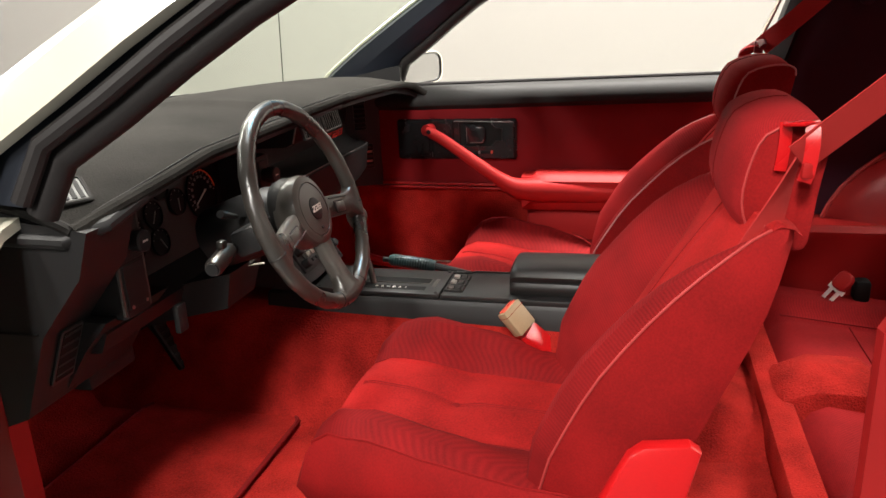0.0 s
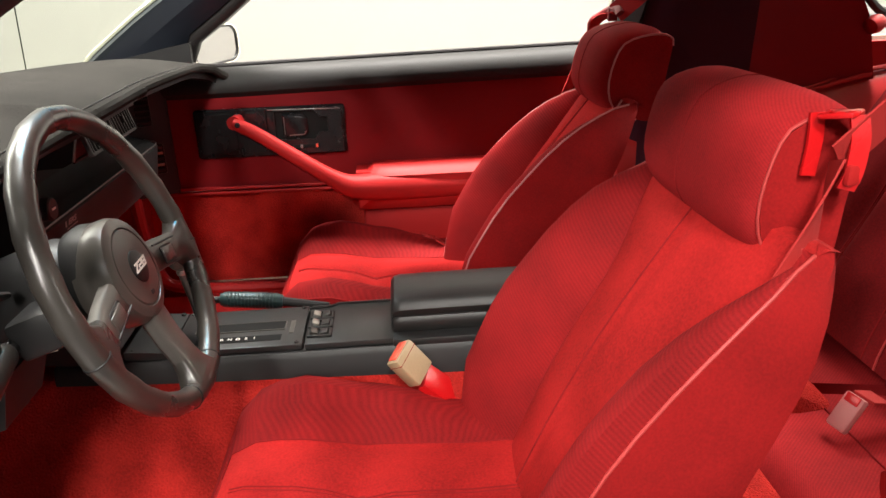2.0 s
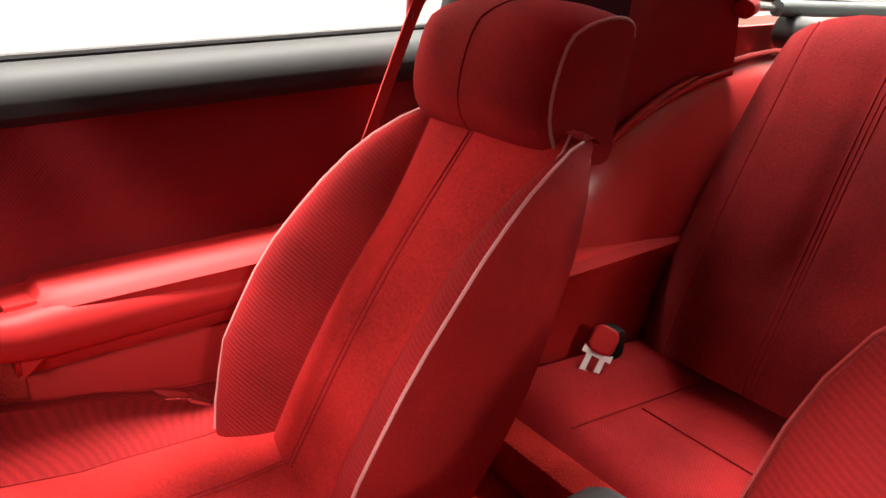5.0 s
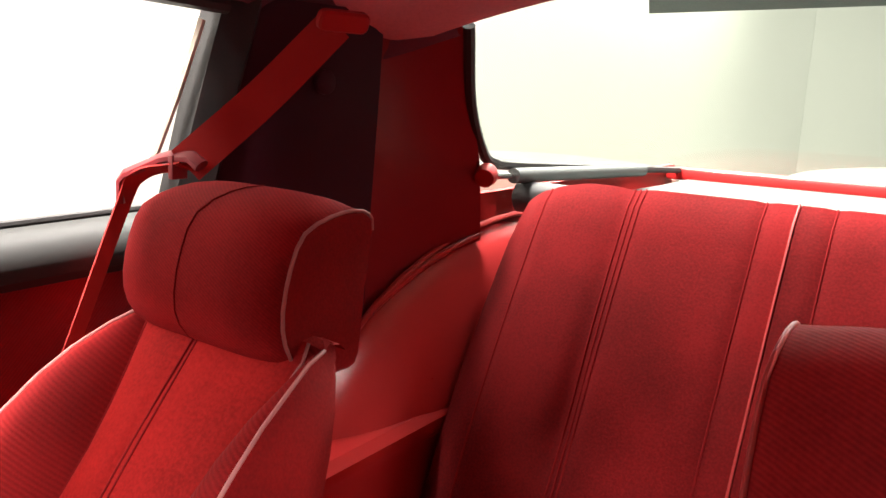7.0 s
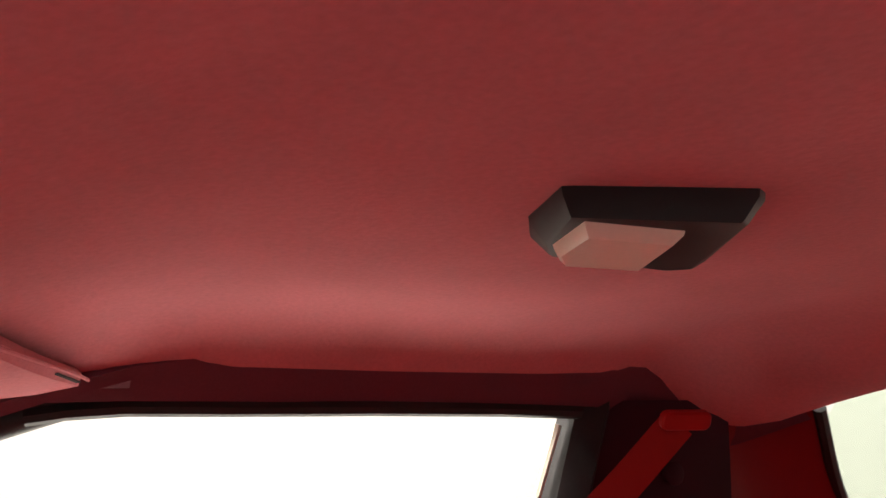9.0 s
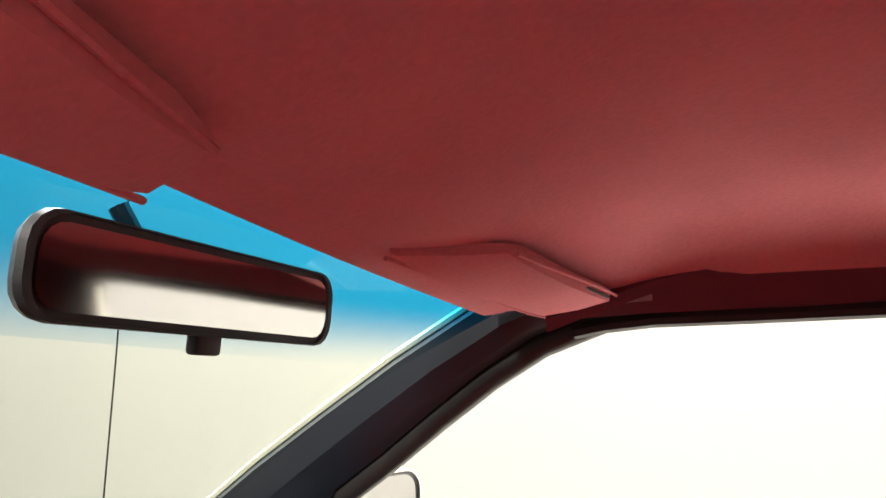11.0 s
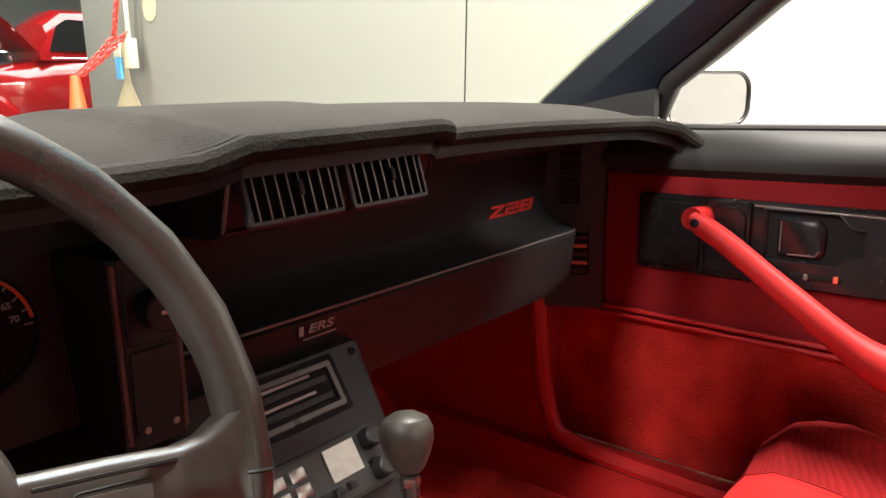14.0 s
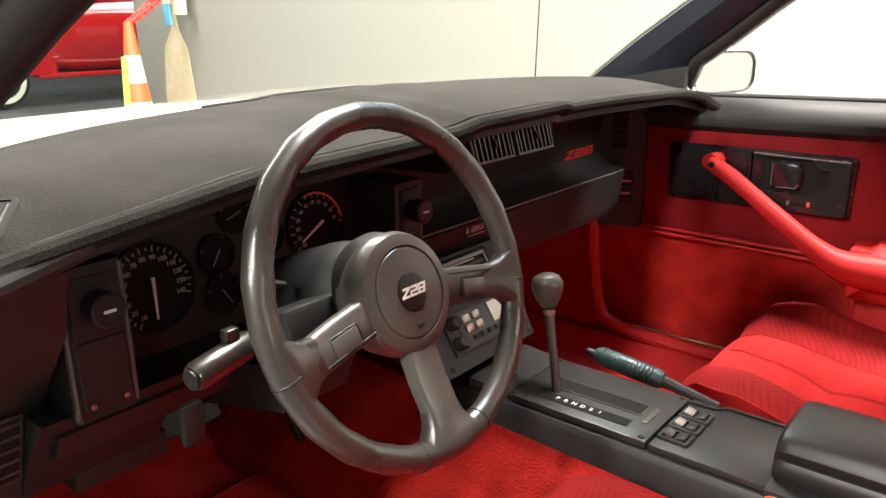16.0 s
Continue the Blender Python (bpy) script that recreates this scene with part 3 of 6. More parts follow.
def back_front(q, s):
    """How far the padding stands forward at a share q of the half width."""
    a, r, edge = abs(q), back_rise(s), split(q, s)
    t = max(0.0, (a - edge) / (1 - edge))
    insert = 0.012 * (1 - (a / edge) ** 2) - 0.004 * math.exp(-(q / 0.03) ** 2) if a < edge else 0.0
    return insert + r * table(t, (0, 0.10, 0.32, 0.56, 0.76, 0.90, 1.0), (-0.04, 0.16, 0.55, 0.90, 1.04, 1.02, ROLL[0])) - 0.003 * math.exp(-((a - edge) / 0.03) ** 2) + 0.02 * math.sin(math.pi * min(1, max(0, s / 0.54)))


STEPS = [-0.10, -0.06, -0.03, 0.0, 0.04, 0.08, 0.12, 0.17, 0.22, 0.27, 0.32, 0.37, 0.42, 0.46, 0.50, 0.53, 0.55]


def back_strip(first, last, n):
    """A strip of the backrest's face between two edges, each a share of the width at s."""
    rings = []
    for s in STEPS:
        q0, q1 = first(s), last(s)
        rings.append([back_point(back_x(s, q), s, back_front(q, s)) for q in [q0 + (q1 - q0) * k / n for k in range(n + 1)]])
    return loft(rings, False)


def cushion_z(q, y):
    """The height of the seat cushion's top, q across and y along."""
    a = abs(q)
    mid = table(y, (-0.50, -0.40, -0.25, -0.16, -0.09, -0.055, -0.035), (0.430, 0.428, 0.436, 0.455, 0.462, 0.450, 0.410))
    rise = table(y, (-0.50, -0.40, -0.28, -0.17, -0.10, -0.055, -0.035), (0.0, 0.020, 0.056, 0.065, 0.050, 0.02, 0.0))
    tuft = -0.010 * math.exp(-((y + 0.245) / 0.03) ** 2 - (q / 0.22) ** 2) - 0.004 * math.exp(-(q / 0.05) ** 2) * (1 if y < -0.07 else 0)
    return mid + tuft + 0.008 * (1 - (a / 0.50) ** 2 if a < 0.50 else 0) + rise * table(a, (0, 0.48, 0.55, 0.66, 0.78, 0.90, 1.0), (0, -0.03, 0.20, 0.70, 1.0, 0.95, 0.60))


def cushion_width(y):
    return table(y, (-0.50, -0.30, -0.12, -0.055, -0.035), (0.232, 0.243, 0.232, 0.205, 0.188))


CY = [-0.50, -0.45, -0.40, -0.34, -0.29, -0.265, -0.25, -0.24, -0.225, -0.20, -0.16, -0.12, -0.09, -0.07, -0.055, -0.045, -0.035]


def cushion_strip(q0, q1, n):
    return loft([[Vector((SC + cushion_width(y) * (q0 + (q1 - q0) * k / n), y, cushion_z(q0 + (q1 - q0) * k / n, y))) for k in range(n + 1)] for y in CY], False)


HEAD = [0.132, -0.008]


def head_ring(q):
    """The side outline of the headrest at a share q of its half width."""
    f = 1 - abs(q) ** 4
    end = max(0.0, (abs(q) - 0.90) / 0.10) ** 2
    front = [(-0.800, 0.806), (-0.762 + 0.012 * f, 0.822), (-0.744 + 0.020 * f, 0.850), (-0.741 + 0.022 * f, 0.885), (-0.752 + 0.022 * f, 0.928 + 0.003 * f), (-0.770 + 0.020 * f, 0.958 + 0.008 * f), (-0.806 + 0.012 * f, 0.971 + 0.013 * f), (-0.840, 0.974 + 0.013 * f)]
    rear = [(-0.862, 0.968 + 0.008 * f), (-0.868, 0.950), (-0.856, 0.880), (-0.848, 0.815), (-0.834, 0.802)]
    ring = [Vector((SC + HEAD[1] + HEAD[0] * q, y - 0.006 * end, z)) for y, z in front + rear]
    return curve(ring, 2, True)


def front_seat(label, back_m, pad_m, head_m, seams, trim):
    """A bucket seat; back_m, pad_m and head_m set its backrest, its cushion and its headrest."""
    seat = thing("bucket_seat", pad_m @ Vector((SC, -0.3, 0.27)), label, "car seat", "front seats")

    def back(name, bm, *rest):
        return part(name, moved(bm, back_m), *rest)

    def pad(name, bm, *rest):
        return part(name, moved(bm, pad_m), *rest)

    ins = back("back_insert", back_strip(lambda s: -split(-1, s), lambda s: split(1, s), 24), VELOUR, seat)
    back("back_bolster", back_strip(lambda s: split(1, s), lambda s: 1.0, 11), CORD, seat, "ribbed red velour bolster")
    back("back_bolster", back_strip(lambda s: -1.0, lambda s: -split(-1, s), 11), CORD, seat, "ribbed red velour bolster")
    rings = []
    for s in STEPS + [0.562]:
        w, a, b = back_width(s), WIDE[0], WIDE[1]
        e = back_front(1.0, min(s, 0.55))
        deep = table(s, (-0.03, 0.1, 0.25, 0.45, 0.55, 0.562), (-0.085, -0.10, -0.095, -0.068, -0.045, -0.040))
        if s > 0.555:
            e = deep + 0.03
        rings.append([back_point(x, s, n) for x, n in ((-w * a, e), (-w * a * 1.015, e * 0.4 + deep * 0.6), (-w * a * 0.97, deep * 0.9), (-w * a * 0.85, deep), (0, deep - 0.01), (w * b * 0.85, deep), (w * b * 0.97, deep * 0.9), (w * b * 1.015, e * 0.4 + deep * 0.6), (w * b, e))])
    shell = loft(rings, False)
    back("back_shell", shell, SIDE, seat, "plain red cloth sides and rear")
    cap = loft([[back_point(back_x(0.55, q), 0.55 + d, back_front(q, 0.55) * (1 - f) + (-0.045) * f) for q in [(-1 + k / 10) for k in range(21)]] for d, f in ((0, 0), (0.010, 0.25), (0.014, 0.6), (0.012, 1.0))], False)
    back("back_top", cap, VELOUR, seat)
    for q in (-1.0, 1.0):
        back("piping", tube([back_point(back_x(s, q) * 1.004, s, back_front(q, s) + 0.002) for s in STEPS], 0.0021, 6), trim, seat, "worn pinkish piping")
    if trim is PIPING:
        back("piping", tube([back_point(back_x(s, -split(-1, s)), s, back_front(-split(-1, s), s) + 0.0015) for s in STEPS], 0.0016, 6), trim, seat, "worn pinkish piping")
    for q in seams:
        back("seam", tube([back_point(back_x(s, q), s, back_front(q, s)) for s in STEPS[1:]], 0.0014, 5), SEAM, ins, "stitched seam")
    for side in (-1, 1):
        back("edge_seam", tube([back_point(back_x(s, side * split(side, s)), s, back_front(side * split(side, s), s) + 0.0005) for s in STEPS[1:]], 0.0015, 5), trim if side < 0 else SEAM, ins, "stitched edge seam")
    # cushion
    top = pad("cushion_insert", cushion_strip(-0.50, 0.50, 24), VELOUR, seat)
    pad("cushion_bolster", cushion_strip(0.50, 1.0, 9), CORD, seat, "ribbed red velour bolster")
    pad("cushion_bolster", cushion_strip(-1.0, -0.50, 9), CORD, seat, "ribbed red velour bolster")
    skirt = []
    edge = [(cushion_width(y) * 1.0, y, cushion_z(1.0, y)) for y in CY]
    loop = [(x, y, z) for x, y, z in edge] + [(cushion_width(-0.035) * q, -0.035, cushion_z(q, -0.035)) for q in (0.9, 0.75, 0.56, 0.3, 0, -0.3, -0.56, -0.75, -0.9)] + [(-x, y, z) for x, y, z in reversed(edge)]
    for f, out in ((0, 0), (0.15, 0.012), (0.45, 0.020), (0.8, 0.004), (1.0, -0.02)):
        ring = []
        for x, y, z in loop:
            front = 1.0 if y > -0.06 else 0.0
            ring.append((SC + x + (out if x > 0 else -out) * (0.6 if front else 1), y + out * front * 1.1, z + (0.315 - z) * f))
        skirt.append(ring)
    pad("cushion_skirt", loft(skirt, False), SIDE, seat, "plain red cloth cushion side")
    pad("piping", tube([(SC + x * 1.003, y, z + 0.001) for x, y, z in loop], 0.0022, 6), SIDE, seat, "red cloth piping")
    for d in (-0.016, 0.016):
        pad("seam", tube([(SC + cushion_width(y) * d, y, cushion_z(d, y) + 0.0004) for y in CY[:-3]], 0.0011, 5), SEAM, top, "stitched centre seam")
    for q in (-0.50, 0.50):
        pad("seam", tube([(SC + cushion_width(y) * q, y, cushion_z(q, y) + 0.0004) for y in CY], 0.0013, 5), SEAM, top, "stitched edge seam")
    pad("tuft_button", moved(lathe([(0.010, -0.003), (0.009, 0.0), (0.004, 0.002), (0.001, 0.002)], 14), pose(SC, -0.245, cushion_z(0, -0.245) + 0.001)), SEAM, top)
    pad("seat_base", span(SC - 0.19, SC + 0.19, -0.46, -0.08, 0.27, 0.33, 0.01), BLACK, seat, "black steel seat base")
    # headrest
    qs = [math.sin(math.pi / 2 * k / 12) for k in range(-12, 13)]

    def rest(name, bm, *more):
        return part(name, moved(bm, head_m), *more)

    head = rest("headrest", loft([head_ring(q) for q in qs]), NAP, seat, "red velour headrest with plain side panels")
    for q in (-1, 1):
        ring = head_ring(q)
        rest("piping", tube([p + Vector((0.0015 * q, 0, 0)) for p in ring[:19]], 0.0020, 8), trim, head, "worn pinkish piping")
        mid = sum(ring, Vector()) / len(ring)
        rest("side_panel", loft([[mid + (p - mid) * 0.97 + Vector((d * q, 0, 0)) for p in ring] for d in (0.0, 0.003)]), SIDE, head, "plain red cloth side panel")
    rest("seam", tube([p + Vector((0, 0.0004, 0.0004)) for p in head_ring(0.0)[2:15]], 0.0009, 5), SEAM, head)
    return seat


front_seat("dark red velour passenger bucket seat with ribbed bolsters", pose(0, 0, 0), pose(0, 0, 0), pose(0, 0, 0), (-0.085, -0.040), PIPING)
HEAD[:] = [0.172, 0.034]
FLARE[0] = 0.12
WIDE[:] = [1.12, 1.17]
SPLIT[:] = [0.52, 0.50]
ROLL[0] = 0.62
lean = pose(0, -0.455, 0.40) @ pose(0, 0, 0, -6) @ pose(0, 0.455, -0.40)
seat_d = front_seat("bright red velour driver's bucket seat with worn piping", pose(-0.795, 0.024, -0.036) @ lean, pose(-0.79, 0.012, 0.0), pose(-0.795, -0.080, -0.008) @ Matrix.Diagonal((1, 0.80, 1, 1)), (0.06,), REDPIPE)
cover_bm = slab([(-0.075, -0.06), (0.045, -0.06), (0.075, 0.055), (0.060, 0.065), (0.0, 0.060), (-0.02, 0.045)], 0.024, 0.006, 2)
part("recliner_cover", moved(cover_bm, facing((-0.612, -0.560, 0.495), (-1, -0.1, 0.1))), GLOSSRED, seat_d, "glossy red recliner cover")

# ---- rear seat ----
def rear_back(u, v):
    x = 0.0008 + 0.492 * u
    e = min(1.0, 3.4 * (1 - u))
    bow = 0.03 * min(1, e * 2.2) - (0.010 + 0.016 * math.exp(-((v - 0.42) / 0.22) ** 2)) * math.exp(-((u - 0.54) / 0.05) ** 2) - 0.007 * math.exp(-((u - 0.865) / 0.02) ** 2) - 0.006 * math.exp(-((u - 0.10) / 0.02) ** 2)
    top = 0.018 * math.sin(math.pi * min(1, max(0, (1 - v) / 0.12)) / 2)
    y = -1.235 - 0.300 * v ** 1.35
    z = 0.345 + 0.540 * v + (0.05 * e ** 0.5 if v > 0.9 else 0.05 * e ** 0.5 * v ** 3)
    return x, y + 0.80 * (bow + top), z + 0.5 * bow


for s in (1, -1):
    half = thing("bench_seat", (0.25 * s, -1.3, 0.27), "red velour rear seat with a shaded backrest, seams and piping", "car seat", "rear seats")
    # Backrest takes the shade-darkened velour; the cushion keeps a lighter one.
    pad = part("backrest", sheet(lambda u, v: (s * rear_back(u, v)[0], rear_back(u, v)[1], rear_back(u, v)[2]), 60, 20, 0.10, (0, -0.82, -0.5)), REARSHADE, half)
    for u in (0.004, 0.10, 0.498, 0.52, 0.542, 0.865)[0 if s > 0 else 1:]:
        part("seam", tube([Vector((s * rear_back(u, v)[0], rear_back(u, v)[1] + 0.001, rear_back(u, v)[2] + 0.001)) for v in [k / 20 for k in range(21)]], 0.0018 if u > 0.05 else 0.0022, 5), SEAM if u > 0.05 else REDPIPE, pad)
    pad2 = part("cushion", sheet(lambda u, v: (s * (0.02 + 0.475 * u), -1.27 + 0.41 * v, 0.312 + 0.045 * v + 0.035 * min(1, max(0, (u - 0.72) / 0.1)) - 0.02 * max(0, (v - 0.85) / 0.15) ** 2 * 3), 24, 14, 0.10), NAP, half)
    part("seam", tube([(s * (0.02 + 0.475 * 0.72), -1.27 + 0.41 * k / 10, 0.316 + 0.045 * k / 10) for k in range(10)], 0.0018, 5), SEAM, pad2)
    part("seam", tube([(s * (0.02 + 0.475 * 0.70 * k / 10), -1.06, 0.3365) for k in range(11)], 0.0018, 5), SEAM, pad2)
hump = solo("tunnel_hump", loft([[(x * w, y, 0.27 + h * z) for x, z in ((-1.15, 0.0), (-1.05, 0.45), (-0.90, 0.80), (-0.60, 0.96), (0, 1.0), (0.60, 0.96), (0.90, 0.80), (1.05, 0.45), (1.15, 0.0))] for y, w, h in ((-0.80, 0.085, 0.03), (-0.84, 0.090, 0.10), (-0.90, 0.090, 0.13), (-1.00, 0.090, 0.13), (-1.08, 0.080, 0.07), (-1.10, 0.075, 0.03))]), CARPET, "shaggy red carpet hump between the rear cushions", "carpet", "structure")
inner = thing("inner_belt_latch", (-0.165, -1.04, 0.36), "pale worn rear belt latch on the rear cushion", "seat belt")
part("casing", moved(box(0.040, 0.014, 0.066, (0, 0, 0), 0.004), pose(-0.165, -1.040, 0.388, 34, 0, 12)), PIPING, inner, "pale red latch casing")
part("button", moved(box(0.028, 0.003, 0.016, (0, 0.0075, 0.024), 0.001), pose(-0.165, -1.040, 0.388, 34, 0, 12)), GLOSSRED, inner)
part("webbing", strap([(-0.165, -1.065, 0.415), (-0.155, -1.10, 0.405), (-0.145, -1.16, 0.36)], 0.042, 0.004, (1, 0.15, 0)), BELT, inner)
solo("rear_floor_carpet", span(-0.6, 0.6, -0.86, -0.80, 0.27, 0.35, 0.01), CARPET, "red carpet step before the rear seat", "carpet", "structure")


# ---- passenger door panel ----
door = thing("door_panel", (0.72, -0.2, 0.35), "red cloth passenger door panel with black top", "door")
part("cloth", sheet(lambda u, v: (0.708 - 0.010 * math.sin(math.pi * v), 0.36 - 1.30 * u, 0.60 + 0.245 * v), 12, 8, 0.03, (1, 0, 0)), DOORCLOTH, door)
part("top_rail", loft([[(x, y, z + 0.016 * max(0, 0.1 - y) / 1.0) for x, z in ((0.705, 0.832), (0.690, 0.845), (0.688, 0.862), (0.700, 0.885), (0.716, 0.897), (0.74, 0.902), (0.78, 0.898), (0.78, 0.832))] for y in (0.34, 0.1, -0.2, -0.5, -0.94)]), RAILVINYL, door, "black padded vinyl top rail")
part("window_seal", tube([(0.748, y, 0.905 + 0.016 * max(0, 0.1 - y)) for y in (0.30, 0.1, -0.2, -0.5, -0.94)], 0.006, 8), RUBBER, door, "black rubber window seal")
part("rail_bead", tube([(0.700, y, 0.842 + 0.016 * max(0, 0.1 - y)) for y in (0.34, 0.1, -0.2, -0.5, -0.94)], 0.004, 8), BLACK, door)
part("lower_carpet", sheet(lambda u, v: (0.712, 0.36 - 1.30 * u, 0.345 + 0.245 * v), 12, 6, 0.02, (1, 0, 0)), CARPET, door, "red carpet kick strip")
for k in range(2):
    part("bead", tube([(0.700, 0.36, 0.606 - 0.012 * k), (0.699, -0.30, 0.600 - 0.012 * k)], 0.0045, 8), VINYL, door, "red vinyl bead")
plate = part("handle_plate", moved(slab(rounded(0.372, 0.122, 0.008), 0.016, 0.004), facing((0.706, -0.005, 0.744), (-1, 0, 0))), GLOSSBLACK, door, "glossy black plastic door handle plate")
for y, wide in ((0.124, 0.046), (0.038, 0.028)):
    part("recess_panel", moved(slab([(-wide, -0.052), (wide, -0.052), (wide, 0.036), (wide - 0.012, 0.050), (0.012 - wide, 0.050), (-wide, 0.036)], 0.005, 0.0015), facing((0.690, y, 0.745), (-1, 0, 0))), GLOSSBLACK, plate)
for y in (0.072, 0.005):
    part("rib", span(0.682, 0.690, y - 0.002, y + 0.002, 0.687, 0.804), GLOSSBLACK, plate)
# raised module round the release lever
WELL = ((-0.064, -0.036), (0.030, -0.036), (0.046, -0.019), (0.064, -0.019), (0.064, 0.016), (0.046, 0.018), (0.030, 0.035), (-0.064, 0.035))
BLOCK = ((-0.082, -0.074), (0.03, -0.074), (0.06, -0.074), (0.101, -0.073), (0.101, 0.038), (0.06, 0.040), (0.03, 0.040), (-0.082, 0.040))


def on_module(ring, x, f=1.0):
    return [(x, -0.083 - a * f, 0.761 + z * f) for a, z in ring]


module = part("handle_module", loft([on_module(BLOCK, 0.692), on_module(BLOCK, 0.682), on_module(BLOCK, 0.680, 0.98), on_module(WELL, 0.680, 1.03), on_module(WELL, 0.682), on_module(WELL, 0.6895)], False), GLOSSBLACK, plate, "raised glossy black surround")
part("recess_floor", moved(slab([(a, z) for a, z in WELL], 0.001), facing((0.6898, -0.083, 0.761), (-1, 0, 0))), DARKVOID, plate, "dark handle recess")
part("recess_rim", tube(on_module(WELL, 0.680, 1.03), 0.0016, 6, True), BLACKSOFT, plate)
part("pull_lever", loft([[(x, y, z) for y, z in ((-0.036, 0.731), (-0.090, 0.731), (-0.098, 0.742), (-0.098, 0.776), (-0.088, 0.788), (-0.036, 0.788))] for x in (0.689, 0.683)] + [[(0.679, y, z) for y, z in ((-0.042, 0.736), (-0.088, 0.736), (-0.093, 0.744), (-0.093, 0.772), (-0.085, 0.783), (-0.042, 0.783))]]), GLOSSBLACK, plate, "glossy black door release lever")
# Bright strips stand in for highlights on the lever and top edge.
part("lever_shine", tube([(0.679, -0.052, 0.735), (0.679, -0.088, 0.736), (0.679, -0.093, 0.744)], 0.0013, 6), BRUSHED, plate)
part("lever_shine", tube([(0.679, -0.041, 0.738), (0.679, -0.041, 0.781)], 0.0010, 6), BRUSHED, plate)
part("plate_shine", tube([(0.681, -0.002, 0.800), (0.681, -0.182, 0.797)], 0.0016, 6), BRUSHED, plate, "bright strip for the top edge's shine")
part("lock_slot", box(0.003, 0.066, 0.009, (0.6800, -0.090, 0.706), 0.001), DARKVOID, plate)
part("lock_button", box(0.006, 0.006, 0.009, (0.6785, -0.117, 0.707), 0.001), REDBUTTON, plate, "red lock marker")
part("lock_knob", box(0.007, 0.006, 0.008, (0.678, -0.079, 0.706), 0.001), BRUSHED, plate)
for x, y, z in ((0.690, 0.165, 0.70), (0.6805, -0.172, 0.712)):
    part("screw", moved(lathe([(0.003, 0), (0.003, 0.0015), (0.001, 0.002)], 10), facing((x, y, z), (-1, 0, 0))), BLACKSOFT, plate)
# armrest: slim grab bar running into the padded rest
bar = curve([(0.645, 0.075, 0.778), (0.632, 0.02, 0.752), (0.628, -0.07, 0.690), (0.628, -0.145, 0.638), (0.634, -0.20, 0.608), (0.648, -0.28, 0.600), (0.660, -0.45, 0.596), (0.662, -0.62, 0.594), (0.664, -0.80, 0.592)], 5)
rad = [table(i / (len(bar) - 1), (0, 0.05, 0.2, 0.38, 0.5, 0.6, 1), (0.012, 0.0165, 0.017, 0.021, 0.030, 0.036, 0.038)) for i in range(len(bar))]
arm = part("armrest", tube(bar, rad, 14, up=(1, 0, 0)), VINYL, door, "red vinyl armrest with a slim grab bar")
part("rest_pad", sheet(lambda u, v: (0.628 + 0.077 * v, -0.215 - 0.60 * u, 0.652 - 0.022 * (1 - v) ** 3 + 0.003 * math.sin(math.pi * v) - 0.03 * max(0, 1 - u / 0.05) ** 2), 16, 8, 0.05), VINYL, arm, "red padded armrest top")
part("rest_body", loft([[(x, y, z) for x, z in ((0.705, 0.645), (0.645, 0.640), (0.632, 0.61), (0.642, 0.56), (0.665, 0.535), (0.705, 0.53))] for y in (-0.21, -0.26, -0.5, -0.82)]), VINYL, arm)
part("bar_foot", tube([(0.645, 0.075, 0.778), (0.692, 0.072, 0.776)], 0.017, 12), VINYL, arm)
part("bolt", moved(lathe([(0.0065, 0), (0.0065, 0.002), (0.004, 0.003), (0.003, 0.001)], 14), facing((0.622, 0.062, 0.777), (-1, -0.15, 0.1))), DARKVOID, arm, "dark bolt head")
part("lower_pocket", span(0.69, 0.715, -0.85, -0.22, 0.40, 0.53, 0.01), VINYL, door, "red vinyl map pocket")

# ---- dashboard ----
def slanted_marks(parent, name, w, h, d, m, mat, label):
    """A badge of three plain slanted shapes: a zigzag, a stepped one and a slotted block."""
    shapes = ((-0.34, ((-.5, .28), (.12, .28), (-.5, -.28), (-.5, -.5), (.5, -.5), (.5, -.28), (-.12, -.28), (.5, .28), (.5, .5), (-.5, .5))),
              (0.0, ((-.5, .28), (.28, .28), (.28, .1), (-.5, .1), (-.5, -.5), (.5, -.5), (.5, -.28), (-.28, -.28), (-.28, -.1), (.5, -.1), (.5, .5), (-.5, .5))),
              (0.34, ((-.5, .20), (-.25, .20), (-.25, .28), (.25, .28), (.25, .1), (-.25, .1), (-.25, .18), (-.5, .18), (-.5, -.18), (-.25, -.18), (-.25, -.1), (.25, -.1), (.25, -.28), (-.25, -.28), (-.25, -.20), (-.5, -.20), (-.5, -.5), (.5, -.5), (.5, .5), (-.5, .5))))
    for at, ring in shapes:
        part(name, moved(slab([(w * (at + 0.31 * x) + 0.32 * h * y, h * y) for x, y in ring], d), m), mat, parent, label)


dash = thing("dashboard", (0, 0.3, 0.6), "black grained plastic dashboard", "dashboard")


def dash_line(x):
    """The forward lip of the dashboard's top: y and z at x."""
    y = table(x, (-0.735, -0.67, -0.58, -0.30, -0.16, -0.125, -0.105, 0.12, 0.15, 0.18, 0.55, 0.66, 0.71), (0.175, 0.150, 0.140, 0.140, 0.140, 0.130, 0.108, 0.112, 0.138, 0.145, 0.140, 0.120, 0.088))
    z = table(x, (-0.735, -0.67, -0.58, -0.45, -0.16, -0.125, -0.105, 0.11, 0.15, 0.30, 0.60, 0.67, 0.71), (0.868, 0.888, 0.902, 0.918, 0.925, 0.928, 0.940, 0.942, 0.931, 0.930, 0.922, 0.910, 0.882))
    return y, z


